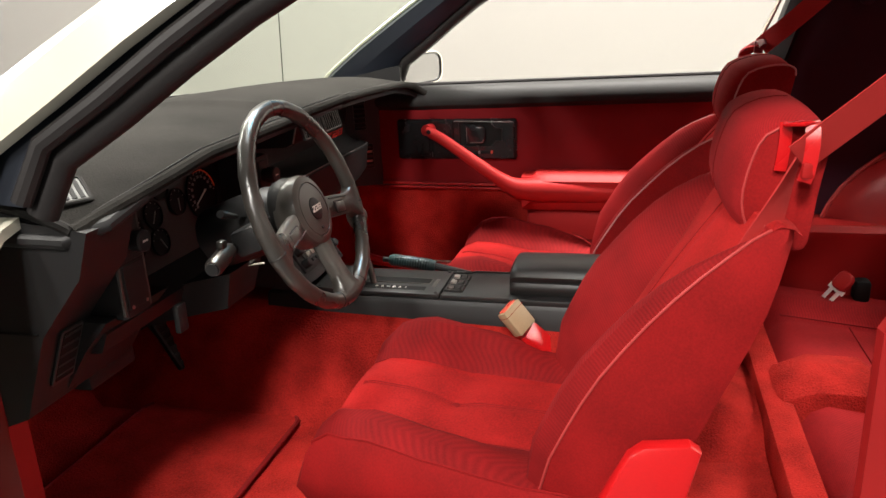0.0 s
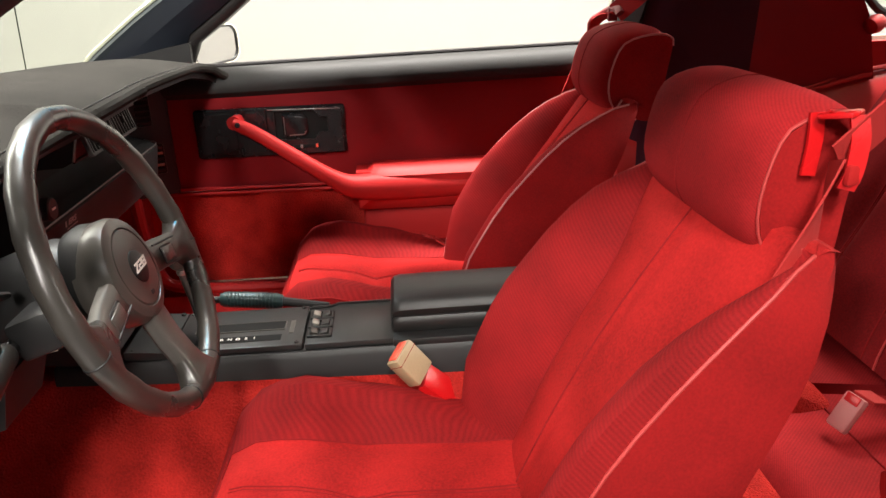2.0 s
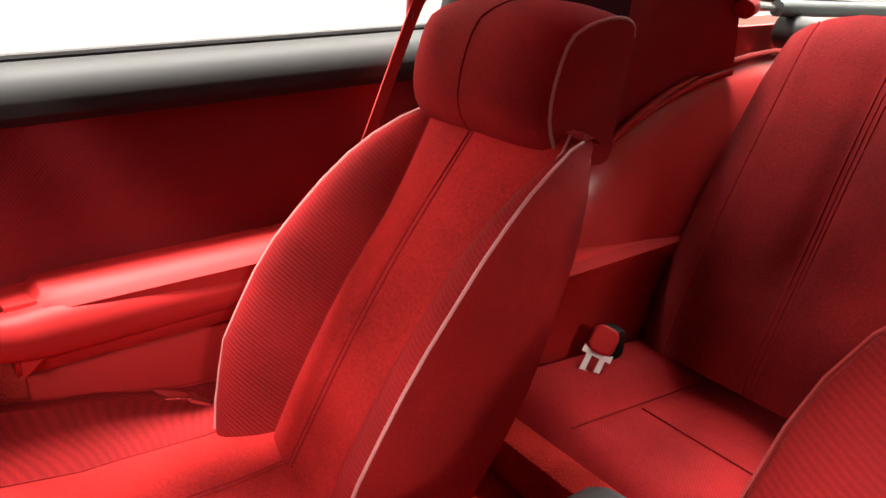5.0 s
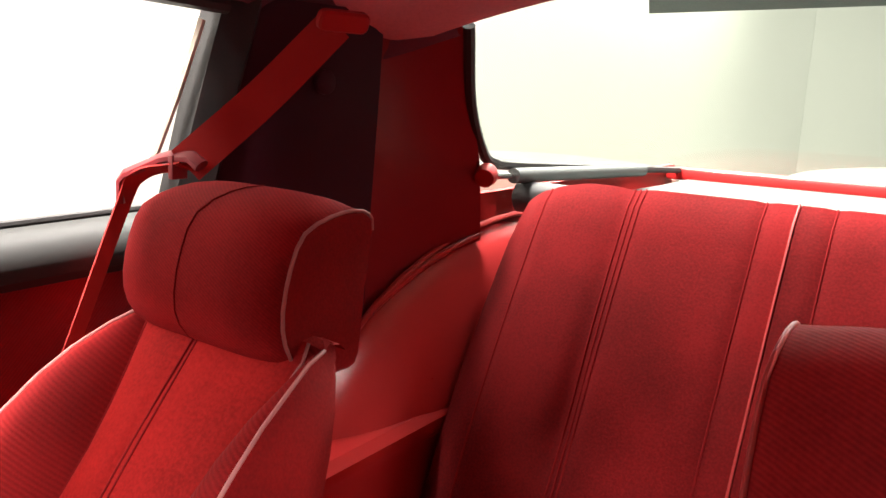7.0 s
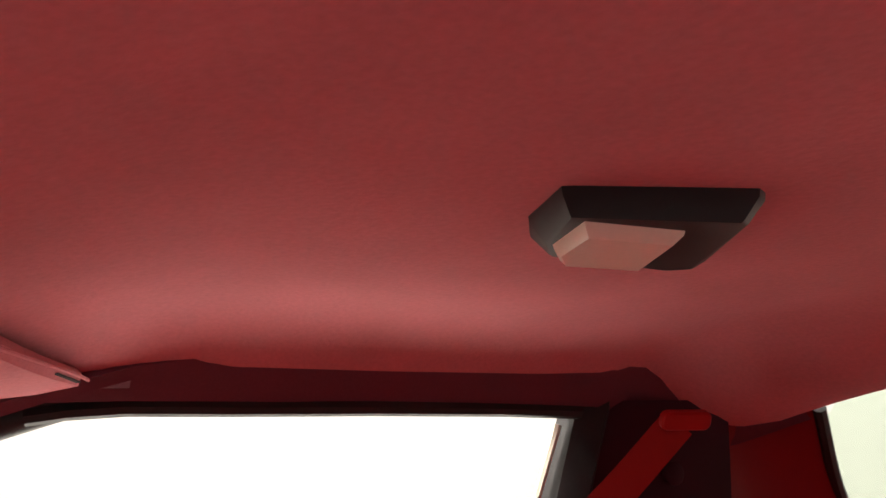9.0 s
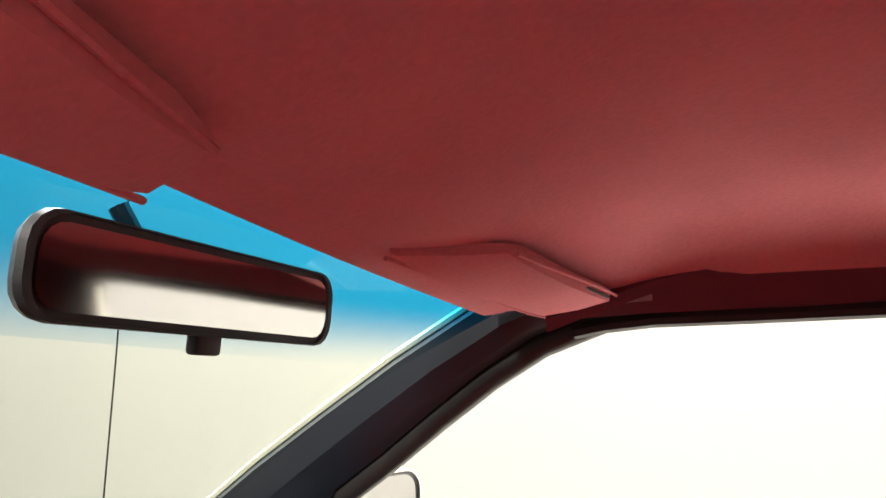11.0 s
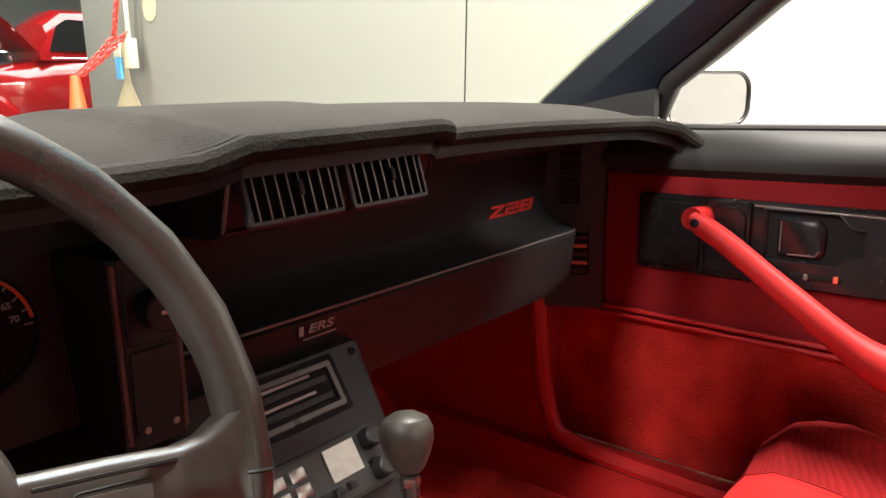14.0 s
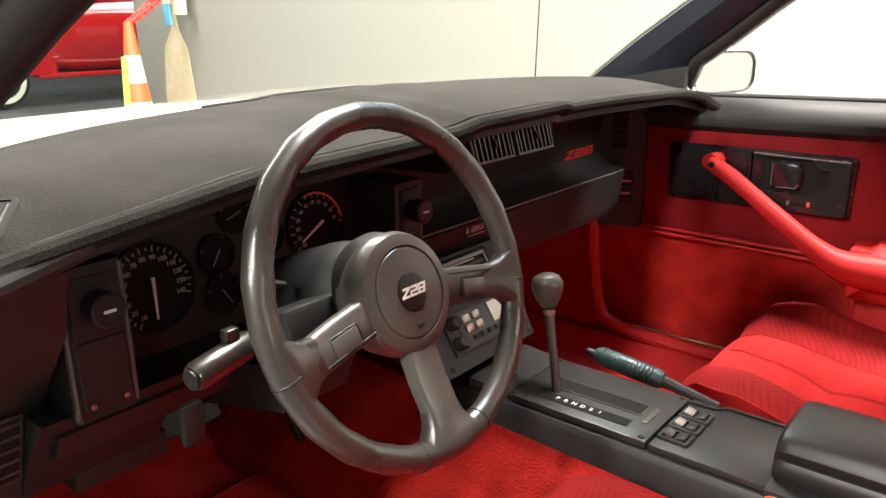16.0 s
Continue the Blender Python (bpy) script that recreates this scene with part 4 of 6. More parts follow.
def dash_top(u, v):
    x = -0.735 + 1.445 * u
    y0, z0 = dash_line(x)
    y1 = 0.78 - 0.36 * abs(x / 0.71) ** 2.2
    z1 = 0.912
    y = y0 + (y1 - y0) * v
    z = z0 + (z1 - z0) * v + 0.034 * math.sin(math.pi * min(1, v * 1.1)) ** 0.8 * (1 - 0.5 * abs(x / 0.71) ** 6)
    return x, y, z


part("top_pad", sheet(lambda u, v: Vector(dash_top(u, v)) - Vector((0, -0.014, 0.012)), 80, 14, 0.014), BLACK, dash)
cover = thing("dash_cover", (0, 0.4, 0.9), "charcoal carpet dash cover with a stitched edge", "dash cover")
part("mat", sheet(dash_top, 110, 22, 0.010), FELT, cover)
part("bound_edge", tube([Vector(dash_top(k / 110, 0)) + Vector((0, 0, -0.003)) for k in range(111)], 0.0105, 10), FELT, cover, "rolled front edge")
part("stitching", tube([Vector(dash_top(k / 110, 0.026)) + Vector((0, 0, 0.0004)) for k in range(111)], 0.0012, 5), BLACK, cover)
part("bound_edge", tube([Vector(dash_top(0.0, k / 12)) + Vector((0, 0, -0.003)) for k in range(13)], 0.008, 8), MATEDGE, cover, "black bound side edge")


def dash_at(x, y):
    """The pose on the dash cover's top at x and y, its z along the normal."""
    y0, z0 = dash_line(x)
    y1 = 0.78 - 0.36 * abs(x / 0.71) ** 2.2
    u, v = (x + 0.735) / 1.445, (y - y0) / (y1 - y0)
    p = Vector(dash_top(u, v))
    n = (Vector(dash_top(u + 0.01, v)) - p).cross(Vector(dash_top(u, v + 0.03)) - p).normalized()
    return facing(p, n, (0.64, 0.77, 0))


HM = dash_at(-0.676, 0.217)
hole = part("vent_opening", moved(frame_ring(0.046, 0.074, 0.008, 0.006, 0.006, 0.002), HM @ pose(0, 0, -0.004)), MATEDGE, cover, "bound opening for the side vent")
part("vent_grille", moved(slab(rounded(0.036, 0.064, 0.006), 0.002), HM @ pose(0, 0, -0.0015)), PLATE, hole)
for k in range(3):
    part("slot", moved(box(0.006, 0.052, 0.002, (-0.010 + 0.010 * k, 0, 0.0006)), HM), DARKVOID, hole)
for x0, x1, v in ((-0.24, 0.06, 0.66), (0.03, 0.18, 0.68), (0.40, 0.63, 0.86)):
    part("slit", tube([Vector(dash_top((x0 + (x1 - x0) * k / 6 + 0.735) / 1.445, v)) + Vector((0, 0, 0.001)) for k in range(7)], 0.003, 6), DARKVOID, cover, "dark defroster slit")

# under-lip fascia, passenger panel and glovebox
part("passenger_panel", loft([[(x, y, z) for y, z in ((0.165, 0.915), (0.21, 0.89), (0.325, 0.865), (0.336, 0.774), (0.320, 0.755), (0.290, 0.745), (0.29, 0.735), (0.40, 0.735), (0.40, 0.905))] for x in (0.135, 0.3, 0.655)]), BLACK, dash, "dark brown-black passenger panel")
GLOVE = ((-0.12, 0.0), (0.3, 0.0), (0.600, 0.0), (0.626, 0.005), (0.648, 0.020), (0.668, 0.050))
glove = part("glovebox", loft([[(x, y + d, z) for y, z in ((0.262, 0.746), (0.252, 0.740), (0.262, 0.67), (0.29, 0.635), (0.42 - d, 0.61), (0.42 - d, 0.746))] for x, d in GLOVE]), BLACK, dash, "black lower panel with the glovebox")
# Bright strip in place of the highlight along the glovebox lip.
part("glovebox_edge", tube([(x, 0.2545 + d, 0.7455) for x, d in GLOVE], 0.0018, 6), BRUSHED, glove, "lighter edge line")
part("end_panel", loft([[(x, y, z) for x, y in ((0.640, 0.352), (0.646, 0.338), (0.690, 0.246), (0.694, 0.241), (0.702, 0.241), (0.702, 0.36), (0.640, 0.36))] for z in (0.60, 0.75, 0.90)]), BLACK, dash, "black end panel by the door")
EX, EY = 0.044 / 0.102, -0.092 / 0.102


def on_end(along, z):
    """A pose on the slanted end panel, its z out of the face."""
    return facing((0.646 + EX * along, 0.338 + EY * along, z), (EY, -EX, 0))


grille = part("side_vent", moved(frame_ring(0.038, 0.104, 0.003, 0.002, 0.003, 0.001), on_end(0.050, 0.828)), PLATE, dash, "dark side window vent")
part("recess", moved(slab(rounded(0.034, 0.10, 0.003), 0.001), on_end(0.050, 0.828)), DARKVOID, grille)
for k in range(7):
    part("slat", moved(box(0.032, 0.004, 0.003, (0, -0.042 + 0.014 * k, 0.002), turn=(25, 0, 0)), on_end(0.050, 0.828)), BLACK, grille)
low = part("side_outlet", moved(frame_ring(0.040, 0.078, 0.003, 0.002, 0.003, 0.001), on_end(0.066, 0.694)), PLATE, dash, "dark lower side outlet")
part("recess", moved(slab(rounded(0.036, 0.074, 0.003), 0.001), on_end(0.066, 0.694)), DARKVOID, low)
for k in range(5):
    part("slat", moved(box(0.030, 0.007, 0.003, (0, -0.029 + 0.0145 * k, 0.003), turn=(30, 0, 0)), on_end(0.066, 0.694)), STEEL if k % 2 else PLATE, low)

# badges
slanted_marks(dash, "badge", 0.120, 0.019, 0.0012, facing((0.553, 0.3325, 0.784), (0, -1, -0.08)), REDINK, "red slanted badge mark")
part("badge", moved(lettering("ERS", 0.013, 0.0003, 0.2, 0.036), facing((0.073, 0.2500, 0.731), (0, -1, -0.1))), GREYINK, dash, "pale outlined lettering")
part("badge_bars", merge(moved(box(0.046, 0.0015, 0.0006, (0, -0.010, 0)), facing((0.073, 0.2502, 0.731), (0, -1, -0.1))), moved(box(0.006, 0.010, 0.0006, (-0.026, 0, 0)), facing((0.073, 0.2502, 0.731), (0, -1, -0.1)))), GREYINK, dash, "small pale bars")

# centre pod with two vents
part("centre_fascia", loft([[(x, y, z) for y, z in ((0.28, 0.90), (0.318, 0.86), (0.333, 0.774), (0.318, 0.755), (0.290, 0.745), (0.30, 0.70), (0.40, 0.66), (0.40, 0.90))] for x in (-0.12, 0.14)]), BLACK, dash)
pod = part("centre_pod", loft([[(x, y, z) for y, z in ((0.142, 0.930), (0.138, 0.926), (0.154, 0.870), (0.17, 0.862), (0.335, 0.855), (0.335, 0.93))] for x in (-0.102, 0.0, 0.133)]), BLACK, dash, "black centre vent pod")


def vent(cx, w):
    m = facing((cx, 0.1395, 0.900), (0, -1, 0.29))
    ring = part("vent_frame", moved(frame_ring(w, 0.055, 0.004, 0.004, 0.007, 0.001), m), PLATE, pod, "dark grey vent frame with bright edges")
    part("vent_recess", moved(slab(rounded(w - 0.008, 0.048, 0.003), 0.001), m), DARKVOID, ring)
    n = 8
    for k in range(n):
        x = -w / 2 + 0.010 + (w - 0.020) * k / (n - 1)
        part("slat", moved(box(0.0022, 0.046, 0.006, (x, 0, 0.0028), turn=(0, 12, 0)), m), BLACK, ring)
        part("slat_edge", moved(box(0.0010, 0.046, 0.0010, (x + 0.0006, 0, 0.0060)), m), BRUSHED, ring, "bright slat edge")
    part("vent_knob", moved(box(0.005, 0.012, 0.006, (0.004, -0.002, 0.008), 0.001), m), BLACK, ring)


vent(-0.047, 0.098)
vent(0.060, 0.098)
for x in (-0.102, 0.1325):
    part("pod_edge", tube([(x, 0.1375, 0.926), (x, 0.1535, 0.870)], 0.002, 6), BRUSHED if x < 0 else BLACK, pod)
part("pod_lip", tube([(-0.102, 0.1530, 0.8695), (0.1325, 0.1530, 0.8695)], 0.0025, 6), BLACK, pod)

# instrument cluster
part("cluster_housing", loft([[(x, y, z - (drop if z > 0.85 else 0)) for y, z in ((0.16, 0.905), (0.30, 0.895), (0.31, 0.88), (0.285, 0.70), (0.255, 0.685), (0.235, 0.672), (0.25, 0.64), (0.40, 0.62), (0.40, 0.905))] for x, drop in ((-0.64, 0.030), (-0.58, 0.014), (-0.4, 0.0), (-0.10, 0.0))]), BLACK, dash, "black instrument housing")
CN = Vector((0, -1, 0.14)).normalized()


def dial(cx, cz, r, name, label, numbers, start, sweep, needle, red=False):
    y = 0.31 - (0.88 - cz) * 0.139 - 0.001
    m = facing((cx, y, cz), CN)
    face = part(name, moved(lathe([(r * 1.06, 0), (r * 1.06, 0.004), (r, 0.004), (r * 0.985, 0.001)], 36), m), DARKVOID, dash, label)
    for k in range(numbers * 2 - 1):
        a = radians(start - sweep * k / (numbers * 2 - 2))
        part("tick", moved(box(r * (0.14 if k % 2 == 0 else 0.08), r * 0.03, 0.0008, (r * 0.90 * math.cos(a), r * 0.90 * math.sin(a), 0.0022), turn=(0, 0, math.degrees(a))), m), GREYINK, face)
    if red:
        pts = [(r * 0.97 * math.cos(radians(a)), r * 0.97 * math.sin(radians(a)), 0.003) for a in range(110, 0, -8)]
        part("scale_arc", moved(tube(pts, r * 0.035, 6), m), ORANGEINK, face, "orange warning arc")
    a = radians(needle)
    part("needle", moved(tube([(-0.25 * r * math.cos(a), -0.25 * r * math.sin(a), 0.005), (0.72 * r * math.cos(a), 0.72 * r * math.sin(a), 0.005)], [r * 0.045, r * 0.025], 6), m), WHITEINK if r > 0.03 else GREYINK, face, "pale needle")
    return face, m


def numerals(face, m, r, words, start, sweep):
    for k, w in enumerate(words):
        a = radians(start - sweep * k / (len(words) - 1))
        part("numeral", moved(lettering(w, r * 0.155, 0.0004), m @ pose(r * 0.70 * math.cos(a), r * 0.70 * math.sin(a), 0.0025)), GREYINK, face)


f, m = dial(-0.490, 0.776, 0.051, "speedometer", "black speedometer with pale numerals", 14, 240, 260, -94)
numerals(f, m, 0.051, [str(10 * k) for k in range(1, 15)], 240, 260)
f, m = dial(-0.238, 0.795, 0.048, "tachometer", "dark red tachometer with an orange arc", 8, 215, 215, 208, True)
numerals(f, m, 0.048, [str(5 * k) for k in range(4, 15)], 219, 209)
for cx, cz, n in ((-0.400, 0.795, 235), (-0.364, 0.838, 200), (-0.322, 0.800, 262), (-0.400, 0.745, 300)):
    dial(cx, cz, 0.024, "gauge", "small black gauge", 3, 160, 140, n)


def switch_pod(cx, y, wide, name, label):
    pod2 = part(name, loft([[(cx + dx, yy, z) for dx, yy in ((-wide, y + 0.07), (0.004 - wide, y - 0.008), (0.009 - wide, y - 0.014), (wide - 0.009, y - 0.014), (wide - 0.004, y - 0.008), (wide, y + 0.07))] for z in (0.695, 0.703, 0.83, 0.852)]), BLACK, dash, label)
    for dx in (0.006 - wide, wide - 0.006):
        part("pod_edge", tube([(cx + dx, y - 0.0115, 0.700), (cx + dx, y - 0.0115, 0.848)], 0.003, 6), CHARCOAL, pod2, "lighter edge line")
    m2 = facing((cx, y - 0.0145, 0.812), (0, -1, 0.02))
    part("upper_face", moved(slab(rounded(2 * wide - 0.022, 0.060, 0.004), 0.002, 0.001), m2), BLACK, pod2)
    part("lower_face", moved(slab(rounded(2 * wide - 0.022, 0.070, 0.004), 0.002, 0.001), facing((cx, y - 0.0145, 0.742), (0, -1, 0.02))), BLACK, pod2)
    part("knob", moved(lathe([(0.014, 0), (0.014, 0.012), (0.017, 0.013), (0.017, 0.028), (0.015, 0.030), (0.001, 0.030)], 24), m2), BLACK, pod2, "round black pull knob")
    part("knob_symbol", moved(box(0.012, 0.003, 0.0006, (0, 0, 0.0305)), m2), WHITEINK, pod2)
    for dx, dz in ((0.016 - wide, -0.037), (wide - 0.016, -0.037)):
        part("screw", moved(lathe([(0.003, 0), (0.003, 0.002), (0.001, 0.0025)], 8), facing((cx + dx * 0.85, y - 0.0165, 0.742 + dz * 0.85), (0, -1, 0))), STEEL, pod2)
    return pod2


switch_pod(-0.600, 0.214, 0.036, "headlight_panel", "dark grey headlight switch panel")
switch_pod(-0.138, 0.224, 0.031, "lighter_panel", "dark grey lighter panel")
# driver's end of the dashboard
part("end_cap", loft([[(x, y + 0.05, z) for y, z in ((0.10, 0.866), (0.125, 0.80), (0.205, 0.709), (0.262, 0.576), (0.34, 0.545), (0.45, 0.56), (0.45, 0.878), (0.2, 0.878))] for x in (-0.740, -0.735, -0.66, -0.64)]), BLACK, dash, "black dashboard end cap")
part("corner_roll", tube([(-0.740, 0.46, 0.858), (-0.738, 0.185, 0.852), (-0.70, 0.150, 0.866), (-0.62, 0.146, 0.886)], 0.011, 10), BLACK, dash)
part("end_seam", tube([(-0.7415, 0.26, 0.715), (-0.7415, 0.48, 0.712)], 0.0018, 6), DARKVOID, dash)
part("knee_panel", loft([[(x, y, z) for y, z in ((0.215, 0.70), (0.262, 0.65), (0.315, 0.575), (0.45, 0.55), (0.45, 0.70))] for x in (-0.66, -0.58, -0.50)]), BLACK, dash)
outlet = part("driver_outlet", moved(slab(rounded(0.046, 0.10, 0.004), 0.004, 0.001), facing((-0.684, 0.2745, 0.660), (0, -1, -0.43))), PLATE, dash, "black louvred driver's outlet")
part("outlet_recess", moved(slab(rounded(0.038, 0.088, 0.003), 0.001), facing((-0.684, 0.2705, 0.660), (0, -1, -0.43))), DARKVOID, outlet)
for k in range(5):
    part("slat", box(0.038, 0.010, 0.003, (-0.684, 0.287 - 0.0075 * k, 0.628 + 0.0165 * k), turn=(-15, 0, 0)), PLATE, outlet)
part("hush_panel", span(-0.60, -0.48, 0.32, 0.46, 0.545, 0.58, 0.006), BLACK, dash)
part("brake_release", box(0.026, 0.012, 0.05, (-0.523, 0.185, 0.655), 0.004), BLACK, dash, "black release handle")
part("paper_tag", moved(box(0.03, 0.001, 0.022), facing((-0.345, 0.135, 0.69), (-1, -0.6, 0.2))), LENS, dash, "small cream paper tag")

# centre stack
SB = Vector((0, -0.836, 0.548)).normalized()


def stack_at(x, t, out=0.0):
    """A place on the sloping centre stack, t from its foot to its top."""
    p = Vector((x - 0.012 + 0.016 * t, 0.160 + 0.095 * t, 0.552 + 0.145 * t))
    return p + SB * out


stack = thing("centre_stack", (0.025, 0.2, 0.5), "black centre stack with radio and heater controls", "control panel")
part("bezel", loft([[stack_at(-0.118, t) , stack_at(-0.118, t, 0.012), stack_at(-0.110, t, 0.016), stack_at(0.106, t, 0.016), stack_at(0.114, t, 0.012), stack_at(0.114, t), Vector((0.114, 0.36, 0.56 + 0.15 * t)), Vector((-0.118, 0.36, 0.56 + 0.15 * t))] for t in (0, 0.5, 1.0)]), BLACK, stack)
SM = facing(stack_at(-0.002, 0.80, 0.0165), SB)
heater = part("heater_panel", moved(slab(rounded(0.150, 0.062, 0.003), 0.0015), facing(stack_at(-0.002, 0.80, 0.016), SB)), DARKVOID, stack, "black recessed heater panel")
part("heater_frame", moved(frame_ring(0.135, 0.05, 0.003, 0.006, 0.004, 0.001), SM), CHARCOAL, heater)
for k in range(2):
    part("slider_slot", moved(box(0.11, 0.006, 0.003, (0, 0.008 - 0.018 * k, 0.002)), SM), BLACK, heater)
    part("slider_marks", moved(box(0.085, 0.003, 0.001, (-0.006, 0.016 - 0.018 * k, 0.003)), SM), GREYINK, heater)
radio = part("radio", moved(slab(rounded(0.178, 0.064, 0.003), 0.006, 0.001), facing(stack_at(-0.002, 0.32, 0.016), SB)), BLACK, stack, "dark radio with pale keys and round knobs")
RM = facing(stack_at(-0.002, 0.32, 0.022), SB)
part("face", moved(slab(rounded(0.128, 0.054, 0.002), 0.002), RM), PLATE, radio, "dark grey radio face")
part("display", moved(box(0.040, 0.032, 0.002, (0.036, 0.009, 0.003)), RM), STEEL, radio, "pale blank display")
for i in range(2):
    for j in range(2):
        part("key", moved(box(0.018, 0.012, 0.004, (-0.042 + 0.024 * i, 0.016 - 0.016 * j, 0.003), 0.0015), RM), STEEL, radio, "pale worn key")
for k in range(5):
    part("button", moved(box(0.010, 0.008, 0.006, (-0.038 + 0.018 * k, -0.016, 0.005), 0.001), RM), BLACK, radio)
for x in (-0.075, 0.075):
    for y in (-0.015, 0.017):
        part("knob", moved(moved(lathe([(0.011, 0), (0.010, 0.014), (0.008, 0.016), (0.001, 0.016)], 18), pose(x, y, 0.001)), RM), BLACK, radio, "round black knob")
for x, t in ((0.100, 0.94), (0.100, 0.06), (-0.104, 0.06), (-0.104, 0.94)):
    part("screw", moved(lathe([(0.0045, 0), (0.0045, 0.002), (0.002, 0.003), (0.001, 0.001)], 10), facing(stack_at(x, t, 0.016), SB)), BLACK, stack)

# ---- console ----
console = thing("console", (0.0, -0.15, 0.45), "black plastic centre console with storage lid", "console")
CX0, CX1 = -0.082, 0.078
part("base", loft([[(x, y, z) for x, z in ((CX0 - 0.012, 0.44), (CX0 - 0.010, 0.520), (CX0 - 0.003, 0.530), (CX1 + 0.003, 0.530), (CX1 + 0.008, 0.52), (CX1 + 0.010, 0.44))] for y in (0.26, 0.1, -0.2, -0.62)]), BLACK, console)
part("front_plate", sheet(lambda u, v: (CX0 + 0.004 + (CX1 - CX0 - 0.008) * u, 0.150 - 0.070 * v, 0.546 - 0.006 * v), 2, 2, 0.014), PLATE, console, "dark grey front plate")
part("plate_slot", box(0.044, 0.003, 0.001, (-0.045, 0.097, 0.5428), turn=(4, 0, 8)), DARKVOID, console)
shift = part("shift_plate", span(CX0 + 0.004, CX1 - 0.006, -0.137, 0.078, 0.53, 0.541, 0.002), PLATE, console, "dark grey gear selector plate")
part("selector_slot", span(-0.018, 0.012, -0.102, 0.048, 0.5405, 0.5418), DARKVOID, shift, "dark lever slot")
part("slot_lip", moved(frame_ring(0.034, 0.154, 0.003, 0.002, 0.0018, 0.0004), pose(-0.003, -0.027, 0.5408)), CHARCOAL, shift)
part("scale_window", span(-0.058, -0.038, -0.100, 0.042, 0.5405, 0.5418), DARKVOID, shift, "dark selector scale window")
for k, w in enumerate(("1", "2", "D", "N", "R", "P")):
    part("mark", moved(lettering(w, 0.010, 0.0003), pose(-0.047, -0.055 + 0.0135 * k, 0.5421, 0, 0, -90)), WHITEINK, shift)
part("badge_bar", span(-0.036, 0.012, -0.119, -0.111, 0.541, 0.5424, 0.0004), CHARCOAL, shift)
for x in (CX0 + 0.012, CX1 - 0.014):
    for y in (0.070, -0.128, 0.088, 0.140):
        part("screw", moved(lathe([(0.0042, 0), (0.0042, 0.002), (0.003, 0.0032), (0.0015, 0.0032), (0.001, 0.0018)], 10), pose(x, y, 0.5405 if y < 0.08 else 0.5425)), BLACKSOFT, console)
part("switch_plate", span(CX0 + 0.004, CX1 - 0.002, -0.292, -0.141, 0.53, 0.540, 0.002), PLATE, console, "dark grey switch plate")
part("plate_ridge", tube([(CX1 - 0.004, -0.292, 0.542), (CX1 - 0.004, -0.190, 0.542), (CX1 - 0.016, -0.176, 0.542), (CX1 - 0.018, -0.137, 0.542)], 0.0022, 6), BLACKSOFT, console)
for k in range(3):
    m = pose(-0.043 + 0.034 * k, -0.164, 0.5405)
    sw = part("rocker_switch", moved(frame_ring(0.030, 0.042, 0.003, 0.0045, 0.004, 0.001), m), BLACKSOFT, console, "black rocker switch with chrome cap")
    part("cap", moved(box(0.019, 0.013, 0.008, (0, 0.009, 0.004), 0.002, turn=(18, 0, 0)), m), STEEL if k else DARKSTEEL, sw, "worn metal cap")
    part("rocker", moved(box(0.019, 0.015, 0.007, (0, -0.008, 0.003), 0.002, turn=(-12, 0, 0)), m), BLACKSOFT, sw)
LID = [(-0.058, 0.541), (-0.063, 0.550), (-0.064, 0.560), (-0.060, 0.568), (-0.058, 0.570), (-0.060, 0.573), (-0.062, 0.582), (-0.057, 0.593), (-0.046, 0.600), (-0.020, 0.604)]
LID += [(0.008 - x, z) for x, z in reversed(LID)]
lid = part("storage_lid", loft([[(0.004 + (x - 0.004) * f, y, 0.541 + (z - 0.541) * g) for x, z in LID] for y, f, g in ((-0.287, 0.86, 0.62), (-0.289, 0.95, 0.84), (-0.294, 0.985, 0.95), (-0.304, 1.0, 1.0), (-0.40, 1.0, 1.015), (-0.50, 1.0, 1.015), (-0.595, 1.0, 1.0), (-0.608, 0.95, 0.9), (-0.61, 0.8, 0.6))]), BLACKSOFT, console, "black padded vinyl storage lid")
part("lid_seam", tube([(0.004 + (x - 0.004) * f, y, 0.570) for x, y, f in ((-0.0595, -0.60, 1.0), (-0.0595, -0.304, 1.0), (-0.058, -0.2915, 0.985), (0.066, -0.2915, 0.985), (0.0675, -0.304, 1.0), (0.0675, -0.60, 1.0))], 0.0012, 6), DARKVOID, lid)
part("rear_deck", span(CX0 - 0.004, CX1 + 0.004, -0.62, -0.288, 0.526, 0.5408, 0.003), BLACK, console)

lever = thing("gear_lever", (-0.02, 0.03, 0.54), "black gear lever with a round leather knob", "gear lever")
part("shaft", tube([(-0.026, 0.026, 0.538), (-0.013, 0.044, 0.60), (-0.002, 0.059, 0.655)], [0.0075, 0.0065, 0.0075], 12), DARKSTEEL, lever)
part("knob", moved(lathe([(0.009, -0.028), (0.013, -0.024), (0.0185, -0.014), (0.0232, -0.001), (0.0236, 0.009), (0.020, 0.0175), (0.0195, 0.018), (0.0185, 0.0188), (0.010, 0.0235), (0.001, 0.025)], 28), pose(0.003, 0.066, 0.684, -12, 8, 0)), KNOB, lever, "worn leather-wrapped knob")
part("collar", moved(lathe([(0.0085, 0), (0.0095, 0.004), (0.0085, 0.008)], 14), pose(-0.003, 0.058, 0.648)), STEEL, lever)
brake = thing("parking_brake", (0.095, -0.05, 0.52), "black parking brake lever beside the console", "hand brake")
